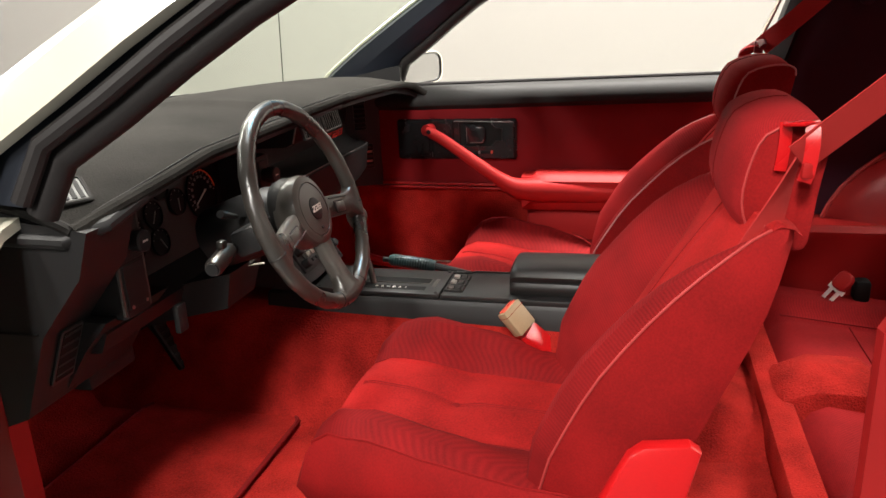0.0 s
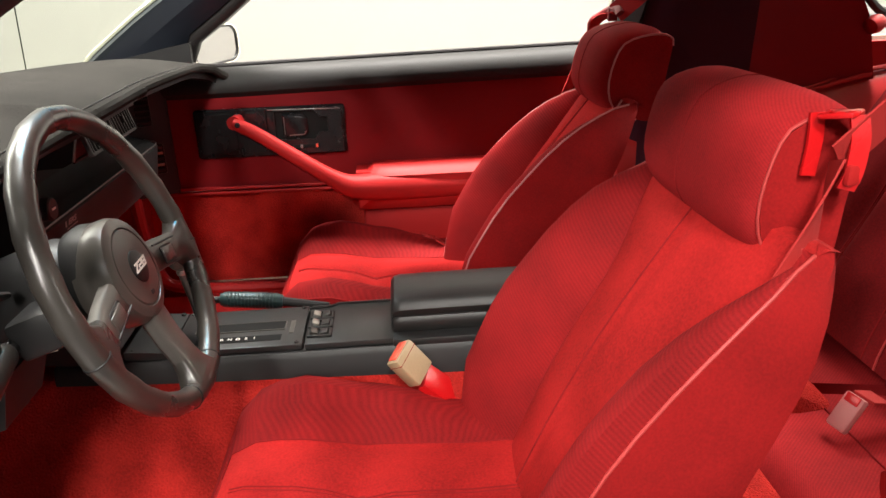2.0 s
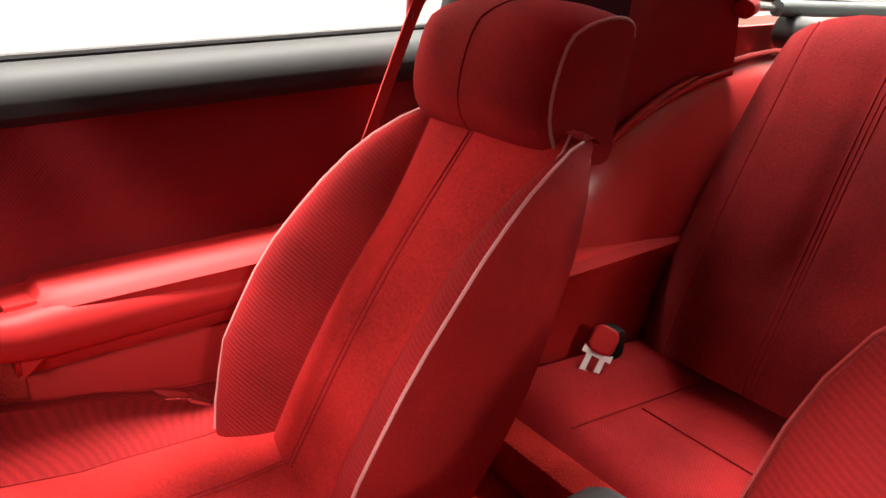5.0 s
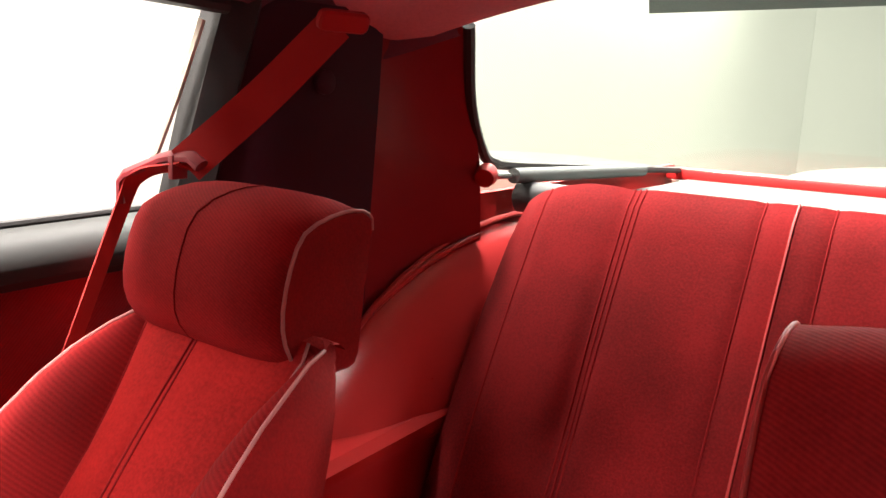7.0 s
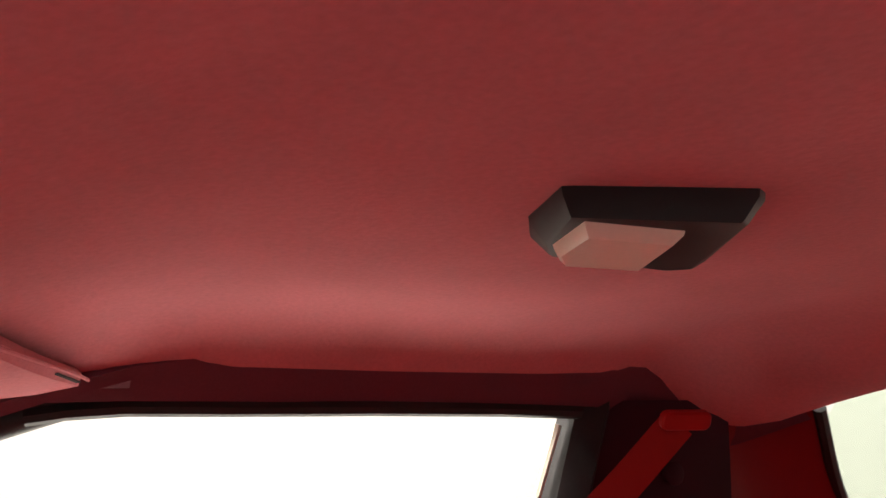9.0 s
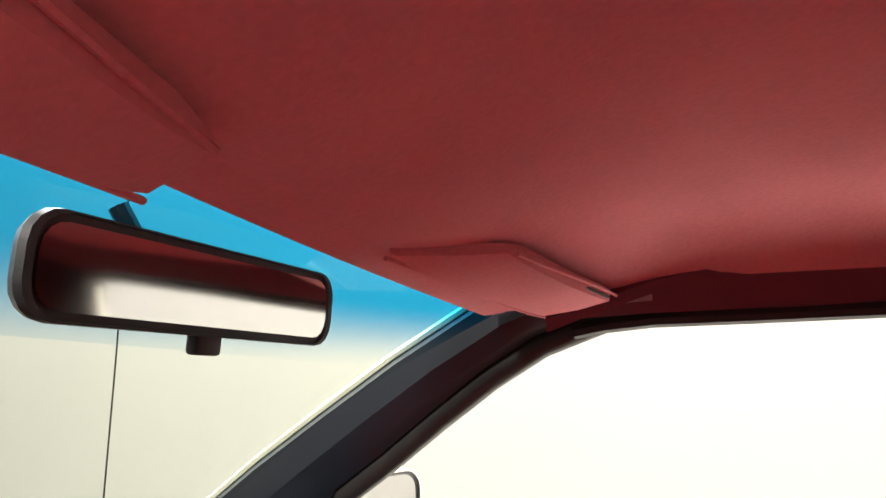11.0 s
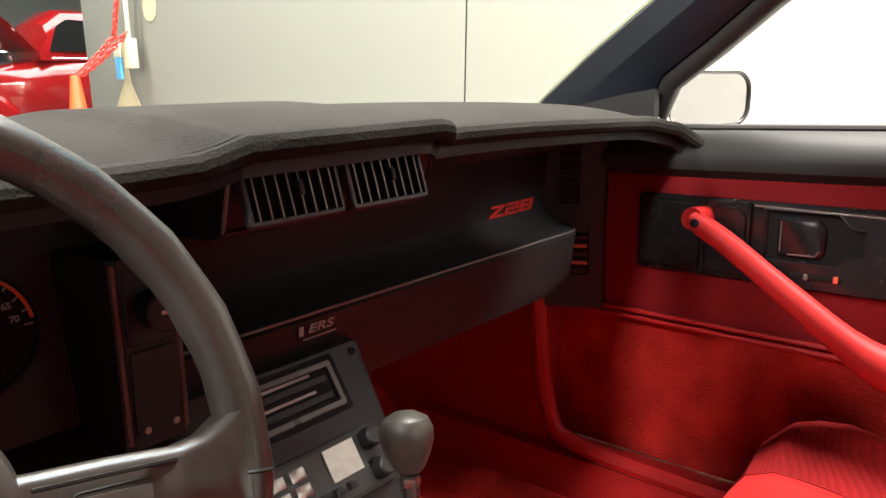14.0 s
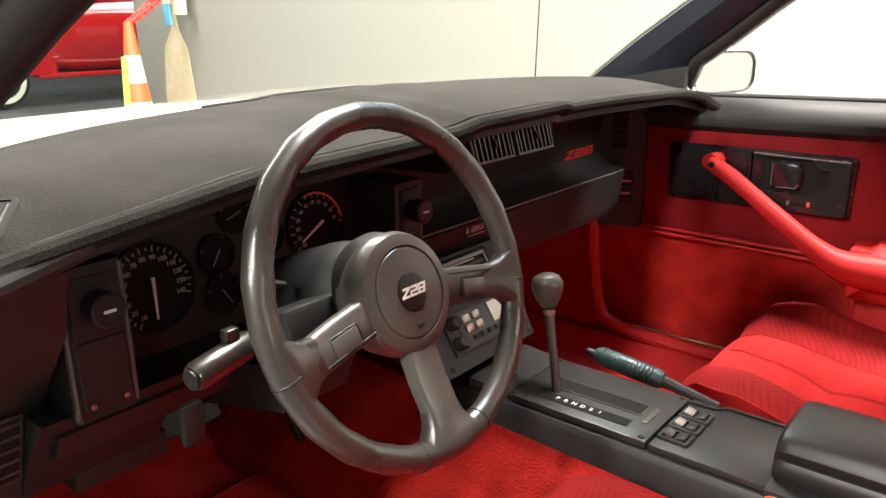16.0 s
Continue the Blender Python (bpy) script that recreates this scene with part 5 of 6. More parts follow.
part("grip", tube([(0.092, 0.026, 0.556), (0.092, 0.018, 0.556), (0.093, -0.03, 0.551), (0.094, -0.075, 0.545), (0.094, -0.086, 0.544)], [0.011, 0.0145, 0.0155, 0.0150, 0.012], 14), GRIP, brake, "ribbed grip with a teal sheen")
for k in range(14):
    part("grip_rib", moved(lathe([(0.0150, -0.001), (0.0160, 0), (0.0150, 0.001)], 14), Matrix.Translation((0.0925, 0.012 - 0.0062 * k, 0.5555 - 0.0007 * k)) @ Vector((0, -1, -0.11)).to_track_quat("Z", "X").to_matrix().to_4x4()), GRIP, brake)
part("button", tube([(0.092, 0.026, 0.556), (0.092, 0.042, 0.557)], 0.0065, 10), BLACK, brake)
part("lever", tube([(0.094, -0.084, 0.544), (0.095, -0.17, 0.528)], [0.009, 0.007], 10), BLACK, brake)

# ---- steering ----
WN = Vector((0, -math.cos(radians(19.6)), math.sin(radians(19.6))))
WC = Vector((-0.380, -0.002, 0.816))
WM = facing(WC, WN)
HM = WM @ pose(0, -0.010, -0.010)
wheel = thing("steering_wheel", WC, "dark three-spoke steering wheel with a round hub", "steering wheel")
RW = 0.1718
part("rim", moved(tube([(RW * math.cos(2 * math.pi * k / 72), RW * math.sin(2 * math.pi * k / 72), 0) for k in range(72)], [0.0138 + 0.0006 * math.cos(2 * math.pi * k / 72 * 24) for k in range(72)], 14, True), WM), RIMSKIN, wheel, "worn leather rim")
part("hub", moved(lathe([(r, h - 0.021) for r, h in ((0.040, -0.03), (0.060, -0.01), (0.064, 0.008), (0.064, 0.022), (0.060, 0.031), (0.054, 0.034), (0.048, 0.0345), (0.047, 0.0325), (0.045, 0.0345), (0.030, 0.036), (0.020, 0.0365), (0.0195, 0.034), (0.001, 0.034))], 48), HM), CHARCOAL, wheel, "round charcoal horn pad")
boss = part("hub_cap", moved(lathe([(0.0195, 0.012), (0.0195, 0.0165), (0.017, 0.0175), (0.001, 0.0175)], 30), HM), BLACK, wheel, "round black hub emblem")
slanted_marks(boss, "emblem", 0.034, 0.0105, 0.0006, HM @ pose(0, 0.001, 0.0182), WHITEINK, "white slanted emblem mark")
part("hub_mark", moved(box(0.008, 0.005, 0.001, (0, -0.034, 0.0152), 0.0004), HM), BLACK, boss)
for a, w0, w1 in ((-10, 0.040, 0.034), (190, 0.040, 0.034), (270, 0.046, 0.040)):
    rings = []
    for r, w, z, t in ((0.036, w0, -0.012, 0.010), (0.10, w0, -0.008, 0.009), (0.130, w1 + 0.004, -0.003, 0.010), (0.144, w1 + 0.010, -0.002, 0.011), (0.156, w1 + 0.026, -0.001, 0.0125), (0.166, w1 + 0.046, 0.0, 0.0132)):
        h = w / 2
        rings.append([(r, y, z + d) for y, d in ((-h + 0.004, -t), (h - 0.004, -t), (h, -t * 0.5), (h, t * 0.45), (h - 0.002, t * 0.8), (h - 0.006, t), (-h + 0.006, t), (-h + 0.002, t * 0.8), (-h, t * 0.45), (-h, -t * 0.5))])
    sp = part("spoke", moved(loft(rings[:3]), WM @ pose(0, -0.010 if a != 270 else 0.0, 0, 0, 0, a)), CHARCOAL, wheel, "flat charcoal spoke")
    part("rim_grip", moved(loft(rings[2:]), WM @ pose(0, -0.010 if a != 270 else 0.0, 0, 0, 0, a)), RIMSKIN, sp, "leather spoke end")
    if a != 270:
        part("horn_button", moved(box(0.034, 0.018, 0.004, (0.098, -0.004 if a < 90 else 0.004, 0.0035), 0.0012), WM @ pose(0, -0.010 if a != 270 else 0.0, 0, 0, 0, a)), CHARCOAL, sp)
        part("button_groove", moved(tube([(0.098 + x, (-0.004 if a < 90 else 0.004) + y, 0.0033) for x, y in rounded(0.038, 0.022, 0.002, 2)], 0.0009, 5, True), WM @ pose(0, -0.010 if a != 270 else 0.0, 0, 0, 0, a)), BLACK, sp)
        part("spoke_groove", moved(tube([(0.062, 0.013, 0.0035), (0.128, 0.013, 0.006)], 0.0012, 5), WM @ pose(0, -0.010 if a != 270 else 0.0, 0, 0, 0, a)), BLACK, sp)
for a in (-14, 194, 254, 286):
    c, d = math.cos(radians(a)), math.sin(radians(a))
    part("rim_seam", moved(tube([((RW + 0.0141 * math.cos(2 * math.pi * k / 16)) * c, (RW + 0.0141 * math.cos(2 * math.pi * k / 16)) * d, 0.0141 * math.sin(2 * math.pi * k / 16)) for k in range(16)], 0.0011, 5, True), WM), BLACK, wheel, "stitched rim seam")
column = thing("steering_column", (-0.37, 0.12, 0.73), "black steering column with stalks", "steering column")
part("shroud", moved(loft([[(x * f, y * f, z) for x, y in [(0.058 * math.cos(q) * (1 if math.sin(q) > 0 else 0.95), 0.056 * math.sin(q)) for q in [2 * math.pi * k / 28 for k in range(28)]]] for z, f in ((-0.20, 0.98), (-0.14, 1.02), (-0.09, 1.02), (-0.07, 0.97), (-0.055, 0.82))]), WM), BLACK, column)
part("collar", moved(lathe([(0.055, -0.05), (0.058, -0.035), (0.052, -0.012), (0.03, -0.008)], 32), WM), BLACK, column)
part("wing", moved(box(0.12, 0.045, 0.05, (-0.055, -0.012, -0.075), 0.008), WM), BLACK, column)
st = part("turn_stalk", tube([(-0.44, 0.085, 0.772), (-0.505, 0.088, 0.770)], 0.009, 10), BLACK, column, "turn signal stalk with a bright end")
part("stalk_grip", tube([(-0.505, 0.088, 0.770), (-0.512, 0.088, 0.770), (-0.572, 0.078, 0.764), (-0.578, 0.077, 0.763)], [0.012, 0.0145, 0.0145, 0.012], 14), DARKSTEEL, st, "worn metallic stalk grip")
part("stalk_slide", box(0.016, 0.012, 0.014, (-0.530, 0.086, 0.787), 0.003), DARKSTEEL, st)
part("stalk_end", tube([(-0.5775, 0.077, 0.763), (-0.5815, 0.0765, 0.7627)], 0.010, 12), BLACK, st)
part("tilt_lever", moved(tube([(-0.07, 0.03, -0.10), (-0.115, 0.045, -0.095)], [0.004, 0.007], 8), WM), BLACK, column)
part("key_lock", moved(moved(lathe([(0.014, 0), (0.014, 0.012), (0.010, 0.014), (0.001, 0.014)], 16), pose(0.058, 0.0, -0.085, 0, 90, 0)), WM), STEEL, column)
part("lower_cover", loft([[(-0.37 + x, y, z) for x in (-0.06, 0.06)] + [(-0.37 + x, y + 0.02, z - 0.07) for x in (0.05, -0.05)] for y, z in ((0.14, 0.70), (0.3, 0.66), (0.5, 0.56))]), BLACK, column)
for px, py, pz, w, h, nm in ((-0.30, 0.60, 0.42, 0.12, 0.055, "brake_pedal"), (-0.145, 0.50, 0.42, 0.05, 0.15, "accelerator_pedal")):
    ped = thing(nm, (px, py, 0.27), "black ribbed rubber pedal", "pedal", "pedals")
    pm = facing((px, py, pz), (0, -1, 0.55))
    pad = part("pad", moved(slab(rounded(w, h, 0.008), 0.012, 0.003), pm), BLACK, ped)
    for k in range(7):
        part("rib", moved(box(w * 0.8, h * 0.05, 0.003, (0, h * (-0.39 + 0.13 * k), 0.0125)), pm), PLATE, pad)
    part("arm", tube([(px, py + 0.01, pz), (px, py + 0.10, pz + 0.12), (px, py + 0.12, pz + 0.22)], 0.009, 8), BLACK, ped)

# ---- roof lining ----
def header_edge(x):
    """The windshield header's lower edge: y and z at x."""
    a = abs(x - 0.02)
    return -0.022 - 0.235 * a ** 2, 1.240 - 0.075 * a ** 2


def liner_point(u, v):
    q = 2 * u - 1
    x = 0.590 * q
    y0, z0 = header_edge(x)
    y = y0 - 0.02 - (1.235 + y0 - 0.04 * q * q) * v
    front = max(0.0, 1 - v / 0.26)
    rear_drop = max(0.0, (v - 0.80) / 0.20)
    z = 1.322 - 0.018 * q * q - 0.055 * abs(q) ** 9
    z += (1.257 - 0.30 * x * x - z) * rear_drop ** 2 * (3 - 2 * rear_drop)
    f = front * front * (3 - 2 * front)
    return Vector((x, y, z + (z0 + 0.006 - z) * f ** 1.3))


solo("headliner", sheet(liner_point, 40, 40, 0.012, (0, 0, 1)), HEADCLOTH, "dusty red cloth headliner under the roof", "ceiling", "structure")
for s in (1, -1):
    rail = [[mirror_x(p, s) for p in ((0.576, y, zt - 0.020), (0.581, y, zt - 0.026), (0.586, y, zt - 0.034), (0.594, y, zb + 0.014), (0.605, y, zb), (0.640, y, zb + 0.01), (0.640, y, zt + 0.02), (0.60, y, zt + 0.04))] for y, zt, zb in ((-0.17, 1.226, 1.206), (-0.22, 1.244, 1.210), (-0.30, 1.268, 1.212), (-0.42, 1.288, 1.212), (-0.60, 1.292, 1.211), (-0.80, 1.288, 1.209), (-0.95, 1.282, 1.206), (-1.06, 1.268, 1.196), (-1.16, 1.250, 1.175), (-1.26, 1.235, 1.14), (-1.30, 1.225, 1.12))]
    solo("roof_rail_trim", loft(rail), RAILCLOTH, "plum roof rail trim over the side window, darkened for shade", "trim", "structure")
    solo("roof_rail_seal", tube([mirror_x(p, s) for p in ((0.634, -0.20, 1.196), (0.628, -0.24, 1.202), (0.622, -0.30, 1.206), (0.615, -0.42, 1.205), (0.610, -0.60, 1.205), (0.612, -0.80, 1.203), (0.612, -0.93, 1.199))], 0.011, 8), RUBBER, "black rubber seal along the roof rail", "trim", "structure")
    low, high = curve([(0.612, -0.955, 1.19), (0.592, -1.06, 1.16), (0.572, -1.16, 1.14), (0.462, -1.252, 1.185)], 4), curve([(0.556, -0.955, 1.288), (0.548, -1.06, 1.274), (0.535, -1.16, 1.245), (0.448, -1.246, 1.206)], 4)
    solo("corner_trim", loft([[mirror_x(a.lerp(b, k / 6) + Vector((0.010 * math.sin(math.pi * k / 6) + (0.002 if k else 0), 0, 0)), s) for k in range(7)] for a, b in zip(low, high)], False), RAILCLOTH, "red cloth corner above the door pillar, darkened for shade", "trim", "structure")
solo("windshield_header", sheet(lambda u, v: (-0.58 + 1.16 * u, header_edge(-0.58 + 1.16 * u)[0] + 0.004 - 0.05 * v, header_edge(-0.58 + 1.16 * u)[1] + 0.012 * v ** 2), 20, 4, 0.02, (0, 0, 1)), HEADCLOTH, "red cloth header above the windshield", "trim", "structure")

dome = thing("dome_lamp", (0.05, -0.565, 1.305), "black dome lamp with an ivory lens", "lamp")
TOP = [(x - 0.008, y) for x, y in [(0.036, -0.482), (0.100, -0.500), (0.134, -0.523), (0.158, -0.700), (0.146, -0.714), (-0.008, -0.606), (-0.013, -0.595), (0.032, -0.488)]]
LOW = [(x - 0.008, y) for x, y in [(0.034, -0.487), (0.098, -0.515), (0.128, -0.540), (0.134, -0.655), (0.122, -0.668), (0.006, -0.600), (0.000, -0.590), (0.032, -0.494)]]
part("housing", loft([[(a[0] + (b[0] - a[0]) * f, a[1] + (b[1] - a[1]) * f, z) for a, b in zip(TOP, LOW)] for f, z in ((0, 1.328), (0.1, 1.317), (0.85, 1.304), (1.0, 1.3025))]), BLACK, dome, "black lamp housing")
lens = [(0.030, -0.500), (0.088, -0.518), (0.117, -0.544), (0.108, -0.614), (0.022, -0.572)]
mid_l = (sum(p[0] for p in lens) / 5, sum(p[1] for p in lens) / 5)
part("lens", loft([[(mid_l[0] + (x - mid_l[0]) * f, mid_l[1] + (y - mid_l[1]) * f, z) for x, y in lens] for f, z in ((1.06, 1.309), (1.0, 1.2995), (0.86, 1.294))]), LENS, dome, "ivory plastic lens")


def visor(corners, s):
    v = thing("sun_visor", corners[1], "red cloth sun visor folded up", "sun visor", "sun visors")
    fl, fr, rr, rl = [Vector(c) for c in corners]
    rings = []
    for k in range(13):
        t = k / 12
        f, r = fl.lerp(fr, t), rl.lerp(rr, t)
        sh = 1.0 if 0 < k < 12 else 0.55
        mid = (f + r) / 2
        sag = -0.004 * math.sin(math.pi * t)
        rings.append([mid + (f.lerp(r, a) - mid) * (0.94 if sh < 1 else 1) + Vector((0, 0, h * sh + sag)) for a, h in ((0, 0.003), (0.04, 0.009), (0.5, 0.011), (0.95, 0.009), (1.0, 0.0), (0.95, -0.009), (0.5, -0.011), (0.04, -0.009), (0, -0.004))])
    body = part("visor_body", loft(rings), HEADCLOTH, v)
    part("edge_seam", tube(curve([fl + Vector((0, 0, -0.007)), fr + Vector((0, 0, -0.007)), rr + Vector((0, 0, -0.006)), rl + Vector((0, 0, -0.006))], 6), 0.0022, 6), HEADCLOTH, body)
    part("clip", box(0.03, 0.02, 0.012, fl + Vector((0.012 * s, -0.012, 0.010)), 0.003), HEADCLOTH, v)
    part("pivot", tube([fr + Vector((-0.03 * s, 0.0, 0.004)), fr + Vector((0.0, 0.012, 0.004))], 0.008, 8), HEADCLOTH, v)
    part("vanity_label", moved(box(0.07, 0.010, 0.002), Matrix.Translation(rl.lerp(rr, 0.72) + Vector((0, 0.004, -0.0085))) @ (rr - rl).to_track_quat("X", "Z").to_matrix().to_4x4()), GREYCLOTH, body)


visor(((0.235, -0.070, 1.242), (0.600, -0.172, 1.219), (0.616, -0.264, 1.236), (0.33, -0.170, 1.254)), 1)
visor(((-0.055, -0.040, 1.224), (-0.545, -0.115, 1.194), (-0.565, -0.180, 1.222), (-0.072, -0.088, 1.238)), -1)

rvm = thing("rear_view_mirror", (0.11, 0.02, 1.2), "black interior rear-view mirror on the windshield", "mirror")
RVM = facing((0.116, 0.020, 1.197), (-0.16, -1, -0.10), (0.0, 0, 1))
ring = rounded(0.315, 0.064, 0.022)
part("housing", moved(loft([[(x * f, y * f, z) for x, y in ring] for f, z in ((0.80, -0.022), (0.95, -0.014), (1.0, 0.0), (0.985, 0.004), (0.95, 0.004), (0.94, 0.001))]), RVM), BLACK, rvm)
part("mirror_glass", moved(slab(rounded(0.293, 0.050, 0.017), 0.001), RVM @ pose(0, 0, 0.0022)), MIRROR, rvm, "mirror glass")
part("tab", moved(box(0.026, 0.016, 0.012, (0.0, -0.037, -0.004), 0.003), RVM), BLACK, rvm)
part("stem", tube([(0.10, 0.035, 1.20), (0.07, 0.05, 1.225), (0.06, 0.06, 1.25)], 0.007, 8), BLACK, rvm)

# ---- rear side trim ----
for s in (1, -1):
    solo("b_pillar_trim", loft([[mirror_x(p, s) for p in ((0.632 - k * 0.006, y0, z), (0.606 - k * 0.006, y0 - 0.04, z), (0.590 - k * 0.007, y0 - 0.15, z), (0.575 - k * 0.007, y1, z), (0.62, y1 - 0.02, z), (0.66, y0 - 0.1, z))] for k, (y0, y1, z) in enumerate(((-0.83, -1.15, 0.545), (-0.87, -1.16, 0.80), (-0.90, -1.165, 0.95), (-0.945, -1.17, 1.10), (-0.98, -1.17, 1.215)))]), SHADETRIM, "red plastic trim behind the door window, shaded dark plum", "trim", "structure")
    if s > 0:
        solo("b_pillar_seal", loft([[mirror_x(p, s) for p in ((0.66, y0 + 0.05, z), (0.640 - 0.005 * k, y0 + 0.045, z), (0.620 - 0.006 * k, y0 + 0.005, z), (0.632 - 0.006 * k, y0 - 0.01, z), (0.66, y0, z))] for k, (y0, z) in enumerate(((-0.84, 0.62), (-0.87, 0.80), (-0.90, 0.95), (-0.945, 1.10), (-0.985, 1.225)))]), RUBBER, "black rubber seal on the door pillar", "trim", "structure")
    if s > 0:
        solo("glass_channel", tube([mirror_x(p, s) for p in ((0.649, -0.83, 0.985), (0.642, -0.87, 1.08), (0.632, -0.905, 1.18))], 0.006, 6), CREAM, "pale window channel strip", "trim", "structure")

    def sail_point(u, v):
        front = Vector((0.580 - 0.022 * v, -1.150 - 0.02 * v, 0.700 + 0.485 * v))
        back = Vector((0.545, -1.46, 0.825)).lerp(Vector((0.526, -1.42, 0.965)), min(1, v / 0.66)) if v < 0.66 else Vector((0.526, -1.42, 0.965)).lerp(Vector((0.460, -1.250, 1.205)), (v - 0.66) / 0.34)
        p = front.lerp(back, u)
        p.x += 0.012 * math.sin(math.pi * u)
        p.z += 0.022 * math.sin(math.pi * u) * (1 - v)
        return (s * p.x, p.y, p.z)
    solo("sail_panel", sheet(sail_point, 10, 18, 0.02, (s, 0, 0)), SAILSKIN, "smooth red plastic sail panel", "trim", "structure")

    def arch_point(u, v):
        a = math.pi * u
        rr = 0.30 * v
        return s * (0.575 - 0.075 * math.sin(math.pi / 2 * (1 - v)) ** 0.7), -1.62 + 0.600 * math.cos(a) * v ** 0.5, 0.500 + 0.350 * math.sin(a) * v ** 0.5
    solo("wheel_arch_trim", sheet(arch_point, 32, 12), ARCHSKIN, "bulging glossy red wheel arch trim", "trim", "structure")
    # Ridge in the lightened red, for the highlight along it.
    solo("arch_bead", tube([(s * (0.577 - 0.030 * k / 12), -1.62 + 0.600 * math.cos(radians(36 + 38 * k / 12)), 0.500 + 0.350 * math.sin(radians(36 + 38 * k / 12))) for k in range(13)], 0.006, 8), ARCHSKIN, "raised red bead along the wheel arch", "trim", "structure")
    solo("arch_bead", tube([Vector((s * 0.566, -1.62 + 0.610 * math.cos(math.pi * k / 24), 0.500 + 0.357 * math.sin(math.pi * k / 24))) for k in range(25)], 0.006, 8), REDPIPE, "red moulded bead round the wheel arch", "trim", "structure")
    solo("quarter_trim", loft([[mirror_x(p, s) for p in ((0.505, y, 0.28), (0.515, y, 0.49), (0.500, y, 0.515), (0.498, y, 0.535), (0.512, y, 0.550), (0.60, y, 0.562), (0.62, y, 0.28))] for y in (-0.86, -1.0, -1.2, -1.34, -1.5)]), PLASTIC, "red moulded quarter trim with a ledge", "trim", "structure")
    solo("quarter_lower", span(min(s * 0.60, s * 0.72), max(s * 0.60, s * 0.72), -1.06, -0.86, 0.28, 0.70, 0.01), PLASTIC, "red plastic trim below the pillar", "trim", "structure")

solo("cargo_floor", span(-0.62, 0.62, -2.58, -1.56, 0.55, 0.60, 0.01), CARPET, "red carpet cargo floor", "carpet", "structure")
for s in (1, -1):
    solo("cargo_side", sheet(lambda u, v: (s * (0.60 - 0.03 * v), -1.45 - 1.13 * u, 0.58 + 0.33 * v), 4, 4, 0.02, (s, 0, 0)), PLASTIC, "red plastic cargo side trim", "trim", "structure")
hatch = thing("hatch_glass", (0, -2.0, 0.9), "green-tinted rear hatch glass", "window")
g = part("pane", sheet(lambda u, v: ((2 * u - 1) * 0.56, -1.30 - 1.28 * v + 0.06 * (2 * u - 1) ** 2 * (1 - v) - 0.15 * abs(2 * u - 1) ** 8 * (1 - v), 1.285 - 0.38 * v ** 1.1 - (0.29 - 0.28 * v) * abs(2 * u - 1) ** 6), 24, 12), HATCH, hatch)
g.visible_shadow = False
part("seal", tube(curve([(0.452, -1.258, 1.20), (0.498, -1.34, 1.08), (0.522, -1.42, 0.995), (0.530, -1.47, 0.975), (0.532, -1.54, 0.965), (0.532, -1.9, 0.94), (0.53, -2.5, 0.90)], 5), 0.010, 8), RUBBER, hatch, "black rubber hatch seal")
part("seal", tube(curve([(-0.452, -1.258, 1.20), (-0.498, -1.34, 1.08), (-0.522, -1.42, 0.995), (-0.530, -1.47, 0.975), (-0.532, -1.54, 0.965), (-0.532, -1.9, 0.94), (-0.53, -2.5, 0.90)], 5), 0.010, 8), RUBBER, hatch, "black rubber hatch seal")
part("lower_frame", span(-0.57, 0.57, -2.58, -2.50, 0.87, 0.905, 0.008), PLASTIC, hatch, "red lower hatch frame")
part("hinge_cover", moved(slab([(-0.30, 0), (0.155, 0), (0.18, 0.028), (-0.30, 0.035)], 0.01), facing((0, -1.6, 1.25), (0, 1, -0.3))), GREYGREEN, hatch, "dark grey hatch hinge cover")
for s in (1, -1):
    strut = thing("hatch_strut", (0.52 * s, -1.6, 0.93), "dark grey gas strut with a red ball cap", "strut", "hatch struts")
    part("ball_cap", moved(lathe([(0.006, -0.02), (0.018, -0.016), (0.022, 0), (0.018, 0.014), (0.008, 0.02)], 16), pose(0.516 * s, -1.425, 0.955, 70, 0, 20 * s)), VINYL, strut, "red ball cap")
    part("rod", tube([(0.514 * s, -1.44, 0.952), (0.512 * s, -1.52, 0.948)], 0.006, 8), CHROME, strut, "bright strut end")
    part("cylinder", tube([(0.512 * s, -1.515, 0.948), (0.505 * s, -2.15, 0.922)], 0.015, 12), GREYGREEN, strut, "dark grey strut tube")
shade = thing("cargo_shade", (0, -1.7, 0.85), "grey cargo shade behind the rear seat", "cargo cover")
part("cloth", sheet(lambda u, v: (-0.50 + 1.0 * u, -1.57 - 0.95 * v, 0.905 - 0.03 * v - 0.012 * math.sin(math.pi * v)), 4, 4, 0.004), GREYCLOTH, shade)
part("roller", tube([(-0.535, -1.575, 0.902), (-0.53, -1.575, 0.902), (0.53, -1.575, 0.902), (0.535, -1.575, 0.902)], [0.024, 0.032, 0.032, 0.024], 18), BLACK, shade, "black shade roller")

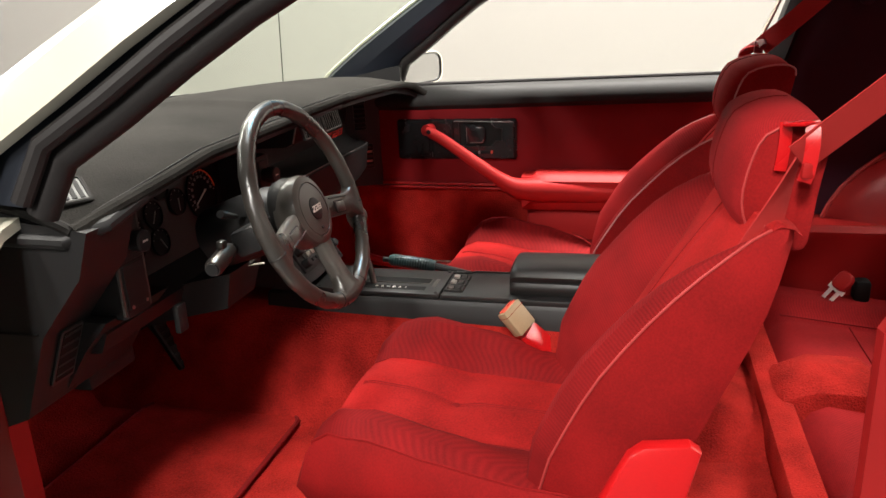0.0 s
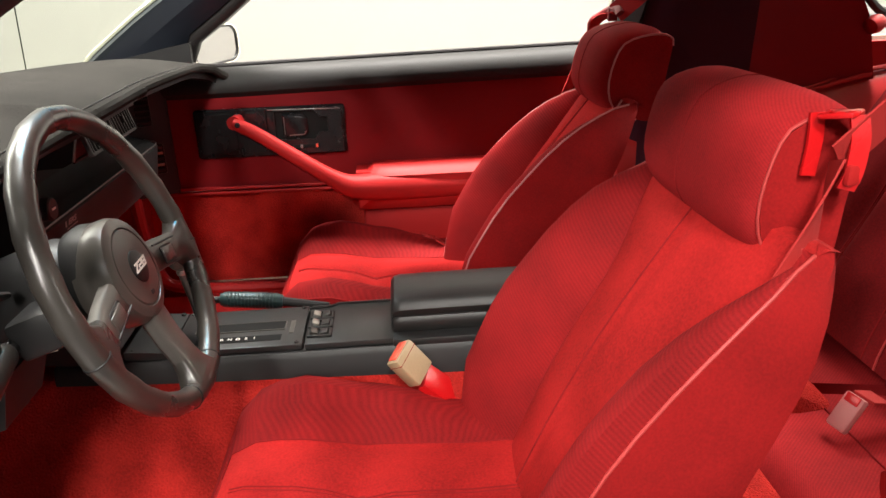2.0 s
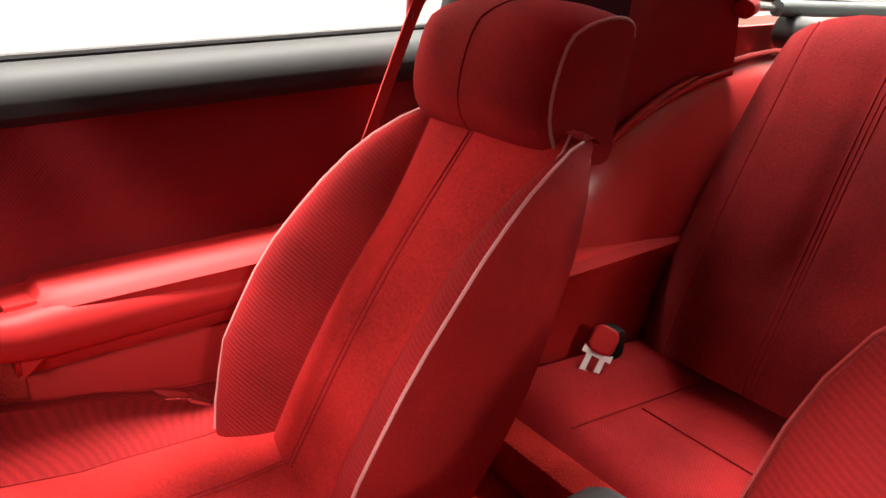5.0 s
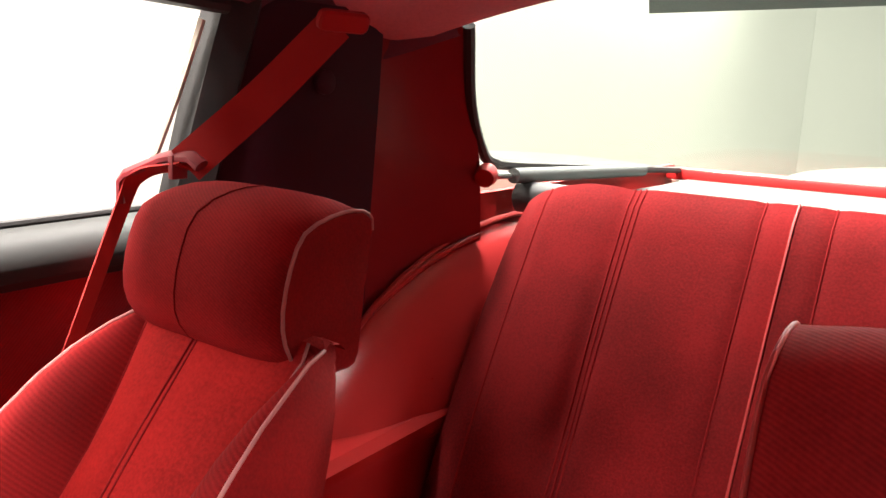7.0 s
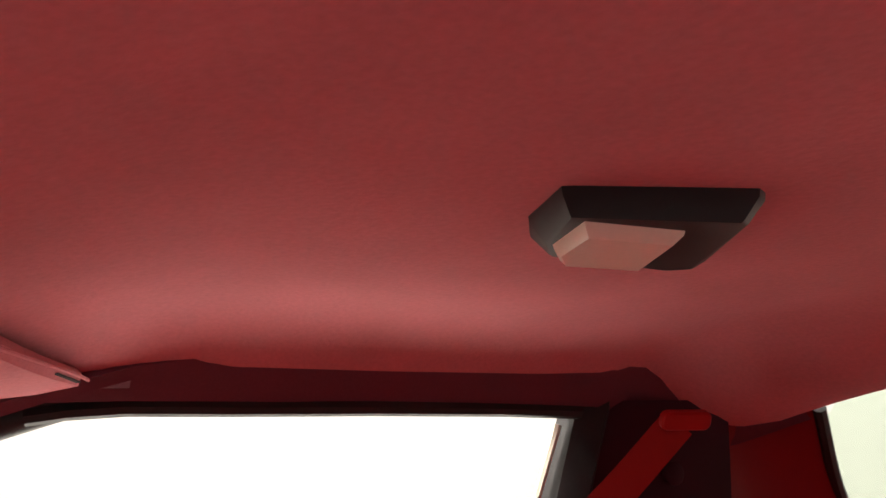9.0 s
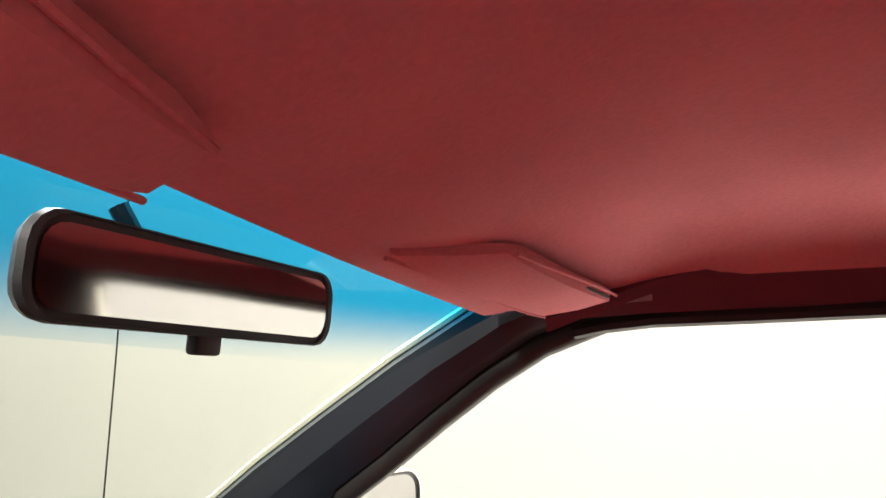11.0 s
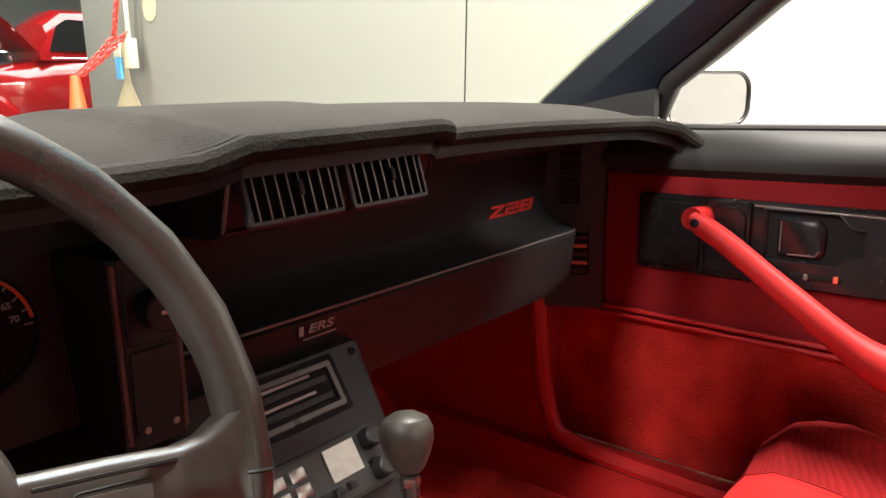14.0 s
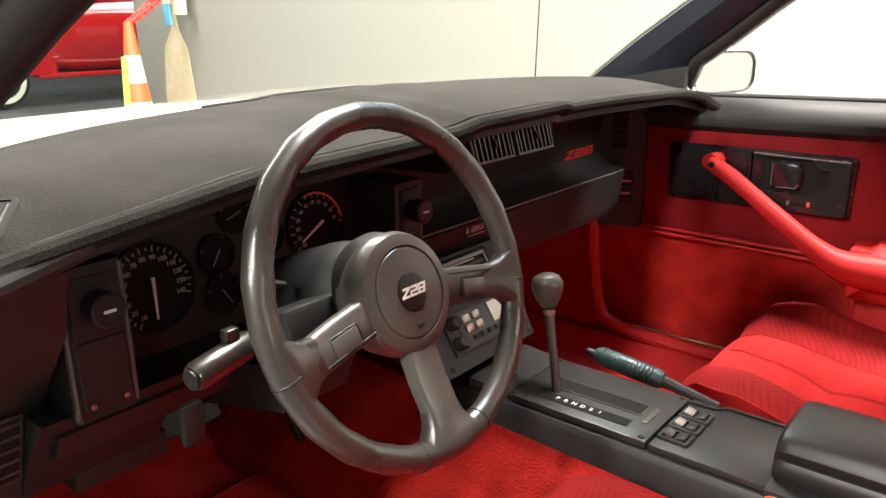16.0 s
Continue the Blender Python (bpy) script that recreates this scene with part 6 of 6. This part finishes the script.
# ---- belts ----
def front_belt(s, guide, lower, label):
    belt = thing("seat_belt", (0.5 * s, -1.0, 1.16), label, "seat belt", "front seat belts")
    part("upper_webbing", strap(curve([(0.500 * s, -1.018, 1.182), ((0.500 * s + guide[0]) / 2, (-1.018 + guide[1]) / 2, (1.182 + guide[2]) / 2 - 0.006), guide], 5), 0.048, 0.0022, (0.4 * s, 0.4, 0.8)), BELT, belt)
    run = curve([guide] + lower, 5)
    part("lower_webbing", strap(run, 0.046 if s < 0 else 0.024, 0.0022, [Vector((0.05, 0.9, 0.3) if s > 0 else (-0.9, 0.3, 0.1)).lerp(Vector((-0.25 * s, 0.8, 0.45)), min(1.0, 2.2 * k / len(run))) for k in range(len(run))]), BELT, belt)
    part("anchor", moved(slab(rounded(0.075, 0.028, 0.010), 0.012, 0.003), facing((0.496 * s, -1.025, 1.187), (-s, 0.3, -0.5))), VINYL, belt, "red belt anchor")
    part("knob", moved(lathe([(0.018, 0), (0.018, 0.008), (0.012, 0.012), (0.001, 0.012)], 16), facing((0.572 * s, -1.066, 1.107), (-s, 0, 0))), SHADETRIM, belt, "dark red anchor cap")


front_belt(1, (0.578, -0.836, 0.998), [(0.640, -0.812, 0.982), (0.662, -0.795, 0.93), (0.680, -0.70, 0.70), (0.690, -0.55, 0.42)], "red passenger seat belt through the headrest guide")
front_belt(-1, (-0.520, -0.735, 0.925), [(-0.535, -0.708, 0.852), (-0.552, -0.672, 0.77), (-0.562, -0.625, 0.652), (-0.568, -0.565, 0.50), (-0.575, -0.52, 0.42)], "bright red driver's seat belt over the seat's side")


gd = thing("belt_guide", (0.60, -0.83, 0.98), "dark red moulded belt guide on the headrest", "belt guide", "belt guides")
part("loop", tube([(0.664, -0.800, 0.946), (0.662, -0.800, 0.974), (0.654, -0.803, 0.984), (0.612, -0.825, 1.005), (0.600, -0.828, 1.008), (0.566, -0.836, 1.010), (0.548, -0.838, 1.000)], 0.0062, 8, flat=1.6), RUBY, gd, "moulded belt loop")
part("bracket", box(0.010, 0.022, 0.030, (0.588, -0.832, 0.996), 0.002), RUBY, gd)
gd = thing("belt_guide", (-0.50, -0.735, 0.93), "bright red glossy belt guide on the headrest", "belt guide", "belt guides")
part("inner_leg", strap(curve([(-0.496, -0.722, 0.968), (-0.498, -0.722, 0.940), (-0.498, -0.719, 0.905)], 4), 0.015, 0.004, (0, 1, 0.1)), GLOSSRED, gd)
part("bridge", moved(box(0.034, 0.030, 0.006, (0, 0, 0), 0.0025), pose(-0.511, -0.737, 0.968, 0, 8, 38)), GLOSSRED, gd, "bridge over the belt")
part("outer_leg", strap(curve([(-0.523, -0.748, 0.968), (-0.529, -0.749, 0.945), (-0.529, -0.747, 0.915), (-0.524, -0.744, 0.897)], 4), 0.017, 0.005, (0.25, 1, 0.1)), GLOSSRED, gd, "glossy outer leg")
part("leg_end", moved(box(0.010, 0.018, 0.022, (0, 0, 0), 0.004), pose(-0.528, -0.747, 0.912, 0, -4, 12)), VINYL, gd, "pale worn leg end")

buckle = thing("belt_buckle", (-0.12, -0.33, 0.5), "tan belt buckle with an orange button on a red stalk", "belt buckle")
BD = Vector((-0.06, 0.60, 0.80)).normalized()
BY = Vector((0.72, -0.62, 0.10))
BY = (BY - BD * BY.dot(BD)).normalized()
BX = BY.cross(BD)
BM = Matrix(((BX.x, BY.x, BD.x, -0.122), (BX.y, BY.y, BD.y, -0.320), (BX.z, BY.z, BD.z, 0.506), (0, 0, 0, 1)))
part("stalk", strap(curve([(-0.105, -0.50, 0.34), (-0.112, -0.42, 0.41), (-0.120, -0.335, 0.488)], 4), 0.046, 0.016, (0.72, -0.5, 0.0)), GLOSSRED, buckle, "red vinyl stalk")
cas = part("casing", moved(box(0.028, 0.050, 0.060, (0, 0, 0.012), 0.004), BM), TAN, buckle)
part("button", moved(box(0.017, 0.038, 0.004, (0, 0, 0.0425), 0.001), BM), REDBUTTON, buckle, "orange release button")
part("casing_seam", moved(box(0.0285, 0.0505, 0.001, (0, 0, 0.030)), BM), SEAM, cas)

tongue = thing("rear_belt_latch", (0.455, -1.055, 0.37), "bright steel rear belt tongue with a red tab", "seat belt")
TM = facing((0.448, -1.035, 0.384), (-0.5, 0.65, 0.55), (0.05, -0.55, 0.8))
part("plate", moved(frame_ring(0.034, 0.050, 0.006, 0.010, 0.003, 0.0005), TM), BRIGHTSTEEL, tongue, "bright steel tongue")
part("shoulders", moved(slab([(-0.026, 0.012), (0.026, 0.012), (0.026, 0.026), (0.014, 0.020), (-0.014, 0.020), (-0.026, 0.026)], 0.003), TM), BRIGHTSTEEL, tongue)
part("tab", moved(slab(rounded(0.046, 0.05, 0.016), 0.012, 0.004), TM @ pose(0, 0.044, 0)), VINYL, tongue, "red plastic tab")
part("retractor", span(0.455, 0.50, -1.13, -1.09, 0.36, 0.42, 0.012), DARKVOID, tongue)

clip = thing("lap_belt_clip", (0.627, -0.42, 0.4), "steel lap belt clip by the door side", "seat belt")
part("strap", strap([(0.64, -0.50, 0.36), (0.632, -0.44, 0.43), (0.627, -0.40, 0.458)], 0.04, 0.004, (1, 0.2, 0)), BELT, clip)
part("tongue", box(0.03, 0.045, 0.004, (0.626, -0.385, 0.466), 0.0015, turn=(25, 0, 15)), CHROME, clip, "bright steel tongue")

# ---- outside things ----
CO = Vector((2.06, 4.95, 0))
cone = thing("traffic_cone", CO, "orange traffic cone with white bands by the wall", "traffic cone")
part("base", box(0.38, 0.38, 0.04, CO + Vector((0, 0, 0.02)), 0.01), ORANGE, cone)
for z0, z1, mt in ((0.04, 0.34, ORANGE), (0.34, 0.50, PALE), (0.50, 0.64, ORANGE), (0.64, 0.84, PALE), (0.84, 1.08, ORANGE)):
    r = lambda z: 0.155 - 0.125 * z / 1.08
    part("band", moved(lathe([(r(z0), z0), (r(z1), z1)], 24), Matrix.Translation(CO)), mt, cone)
part("tag", box(0.05, 0.01, 0.34, CO + Vector((-0.10, -0.05, 0.66)), 0.003, turn=(0, 4, 0)), LIME, cone, "lime plastic strip")
rod = thing("hanging_rod", (2.36, 4.73, 1.2), "pale hanging pull rod with a brown stop", "pull rod")
part("pole", tube([(2.36, 4.735, 1.30), (2.36, 4.70, 4.3)], 0.016, 8), PALEWOOD, rod)
part("stop", moved(lathe([(0.02, 0), (0.028, 0.14), (0.055, 0.30), (0.05, 0.31)], 14), pose(2.36, 4.715, 2.02)), TAN, rod)
part("handle_block", span(2.33, 2.39, 4.68, 4.79, 1.12, 1.32, 0.01), PALEWOOD, rod)
part("tag", span(2.34, 2.36, 4.84, 4.92, 1.05, 1.20, 0.004), BLUE, rod, "blue tag")
part("tag", span(2.34, 2.36, 4.83, 4.93, 1.20, 1.30, 0.004), PALE, rod, "white tag")
chain = thing("plastic_chain", (2.2, 4.9, 1.2), "red plastic barrier chain hanging from the rod", "chain")
for a, b, sag in (((2.35, 4.765, 1.77), (2.32, 4.86, 1.34), 0.02), ((2.32, 4.86, 1.34), (2.06, 4.95, 1.07), 0.02), ((2.34, 4.73, 1.36), (2.06, 4.95, 1.06), 0.03)):
    n = 14
    for k in range(n):
        t = (k + 0.5) / n
        c = Vector(a).lerp(Vector(b), t) - Vector((0, 0, sag * 4 * t * (1 - t)))
        link = [(0.030 * math.cos(q), 0.016 * math.sin(q), 0) for q in [2 * math.pi * j / 10 for j in range(10)]]
        d = (Vector(b) - Vector(a)).normalized()
        mm = Matrix.Translation(c) @ d.to_track_quat("X", "Z").to_matrix().to_4x4() @ pose(0, 0, 0, 90 * (k % 2))
        part("link", moved(tube(link, 0.007, 5, True), mm), REDINK, chain)
solo("wall_patch", moved(slab([(-0.20, 0), (0.18, 0), (0.21, 0.5), (0.16, 0.85), (0.06, 1.0), (0.02, 1.2), (-0.04, 1.0), (-0.16, 0.86), (-0.21, 0.5)], 0.004), facing((2.448, 4.98, 0.02), (-1, 0, 0))), TANPATCH, "tan broom-shaped patch low on the white wall", "stain", "structure")
# Fuzzy shadow near the rod, painted as a flat tan patch.
solo("wall_patch", moved(slab(rounded(0.16, 0.2, 0.07), 0.004), facing((2.448, 4.58, 1.53), (-1, 0, 0))), TANPATCH, "small brownish shadow patch beside the pull rod", "stain", "structure")


def red_car():
    """A vintage coupe seen from its side, its front to -x and its hood raised."""
    Y = 10.3
    rc = thing("parked_car", (4.9, Y + 0.8, 0), "glossy red vintage coupe with its hood raised", "car")
    body = []
    for x, zb, zt, w in ((3.45, 0.55, 1.20, 0.40), (3.6, 0.45, 1.30, 0.50), (4.1, 0.40, 1.38, 0.62), (4.4, 0.38, 1.46, 0.74), (5.4, 0.38, 1.48, 0.80), (6.3, 0.40, 1.40, 0.76), (6.9, 0.50, 1.15, 0.55)):
        body.append([(x, Y + 0.8 + w * math.copysign(abs(math.cos(a)) ** 0.6, math.cos(a)), (zb + zt) / 2 + (zt - zb) / 2 * math.copysign(abs(math.sin(a)) ** 0.7, math.sin(a))) for a in [2 * math.pi * k / 24 for k in range(24)]])
    part("body", loft(body), CARRED, rc)
    cab = []
    for x, zt, w in ((4.22, 1.50, 0.66), (4.36, 1.90, 0.64), (4.62, 2.08, 0.62), (5.2, 2.10, 0.62), (5.8, 1.92, 0.60), (6.3, 1.45, 0.55)):
        cab.append([(x, Y + 0.8 + s * w, z) for s, z in ((-1, 1.38), (-0.98, (1.38 + zt) / 2 + 0.05), (-0.80, zt - 0.06), (-0.4, zt), (0.4, zt), (0.80, zt - 0.06), (0.98, (1.38 + zt) / 2 + 0.05), (1, 1.38))])
    cabin = part("cabin", loft(cab), CARRED, rc)
    part("side_window", moved(slab([(4.36, 1.50), (5.05, 1.50), (5.05, 1.92), (4.62, 1.93), (4.48, 1.84)], 0.012), Matrix(((1, 0, 0, 0), (0, 0, -1, Y + 0.165), (0, 1, 0, 0), (0, 0, 0, 1)))), DARKVOID, cabin, "dark side window")
    for x in (3.12, 6.1):
        fender = part("fender", loft([[(x + 0.02 + r * math.cos(a) * (1.25 if math.cos(a) > 0 else 1.0), y, 0.42 + r * 1.05 * math.sin(a)) for a in [math.pi * k / 16 for k in range(17)]] + [(x - 0.36, y, 0.42), (x + 0.40, y, 0.42)] for y, r in ((Y - 0.06, 0.42), (Y - 0.03, 0.56), (Y + 0.06, 0.62), (Y + 0.35, 0.60))]), CARRED, rc, "rounded red fender")
        wheel2 = part("wheel", moved(lathe([(0.20, -0.09), (0.35, -0.08), (0.37, 0), (0.35, 0.08), (0.20, 0.09)], 28), pose(x, Y + 0.02, 0.37, 90, 0, 0)), RUBBER, rc, "black tyre")
        part("whitewall", moved(lathe([(0.30, 0.085), (0.30, 0.092), (0.235, 0.095), (0.235, 0.085)], 28), pose(x, Y + 0.02, 0.37, 90, 0, 0)), PALE, wheel2, "white tyre wall")
        part("rim", moved(lathe([(0.235, 0.086), (0.21, 0.07), (0.08, 0.10), (0.001, 0.11)], 24), pose(x, Y + 0.02, 0.37, 90, 0, 0)), CHROME, wheel2, "chrome wheel")
    part("running_board", span(3.6, 5.7, Y - 0.06, Y + 0.30, 0.36, 0.42, 0.02), CARRED, rc)
    part("raised_hood", loft([[(x, Y + 0.8 + w, z), (x + 0.02, Y + 0.8 + w, z - 0.03), (x + 0.02, Y + 0.8 - w, z - 0.03), (x, Y + 0.8 - w, z)] for x, z, w in ((4.22, 1.52, 0.55), (3.95, 1.85, 0.50), (3.70, 2.12, 0.38))]), CARRED, rc, "raised red hood")
    part("engine", merge(span(3.60, 4.00, Y + 0.45, Y + 1.1, 1.30, 1.52, 0.05), moved(lathe([(0.13, 0), (0.16, 0.03), (0.16, 0.10), (0.13, 0.13)], 20), pose(3.82, Y + 0.6, 1.52))), CHROME, rc, "chrome engine top")
    part("headlamp", moved(lathe([(0.11, 0), (0.10, 0.05), (0.05, 0.08), (0.001, 0.09)], 18), pose(2.95, Y + 0.12, 0.98, 0, -90, 0)), CHROME, rc, "chrome headlamp")
    part("side_trim", tube([(4.30, Y - 0.005, 1.40), (6.2, Y - 0.005, 1.40)], 0.015, 6), CHROME, rc, "chrome side trim")


red_car()
for x, y in ((4.2, 7.0), (5.8, 8.2), (4.4, 9.4), (6.2, 10.6), (4.6, 11.8), (6.4, 13.0)):
    fx = thing("ceiling_fixture", (x, y, 4.3), "white fluorescent ceiling fixture", "lamp", "ceiling fixtures")
    part("housing", span(x - 0.9, x + 0.9, y - 0.12, y + 0.12, 4.3, 4.4, 0.01), WHITEP, fx)
    for d in (-0.06, 0.06):
        part("tube", tube([(x - 0.86, y + d, 4.285), (x + 0.86, y + d, 4.285)], 0.02, 8), TUBE, fx, "lit fluorescent tube")
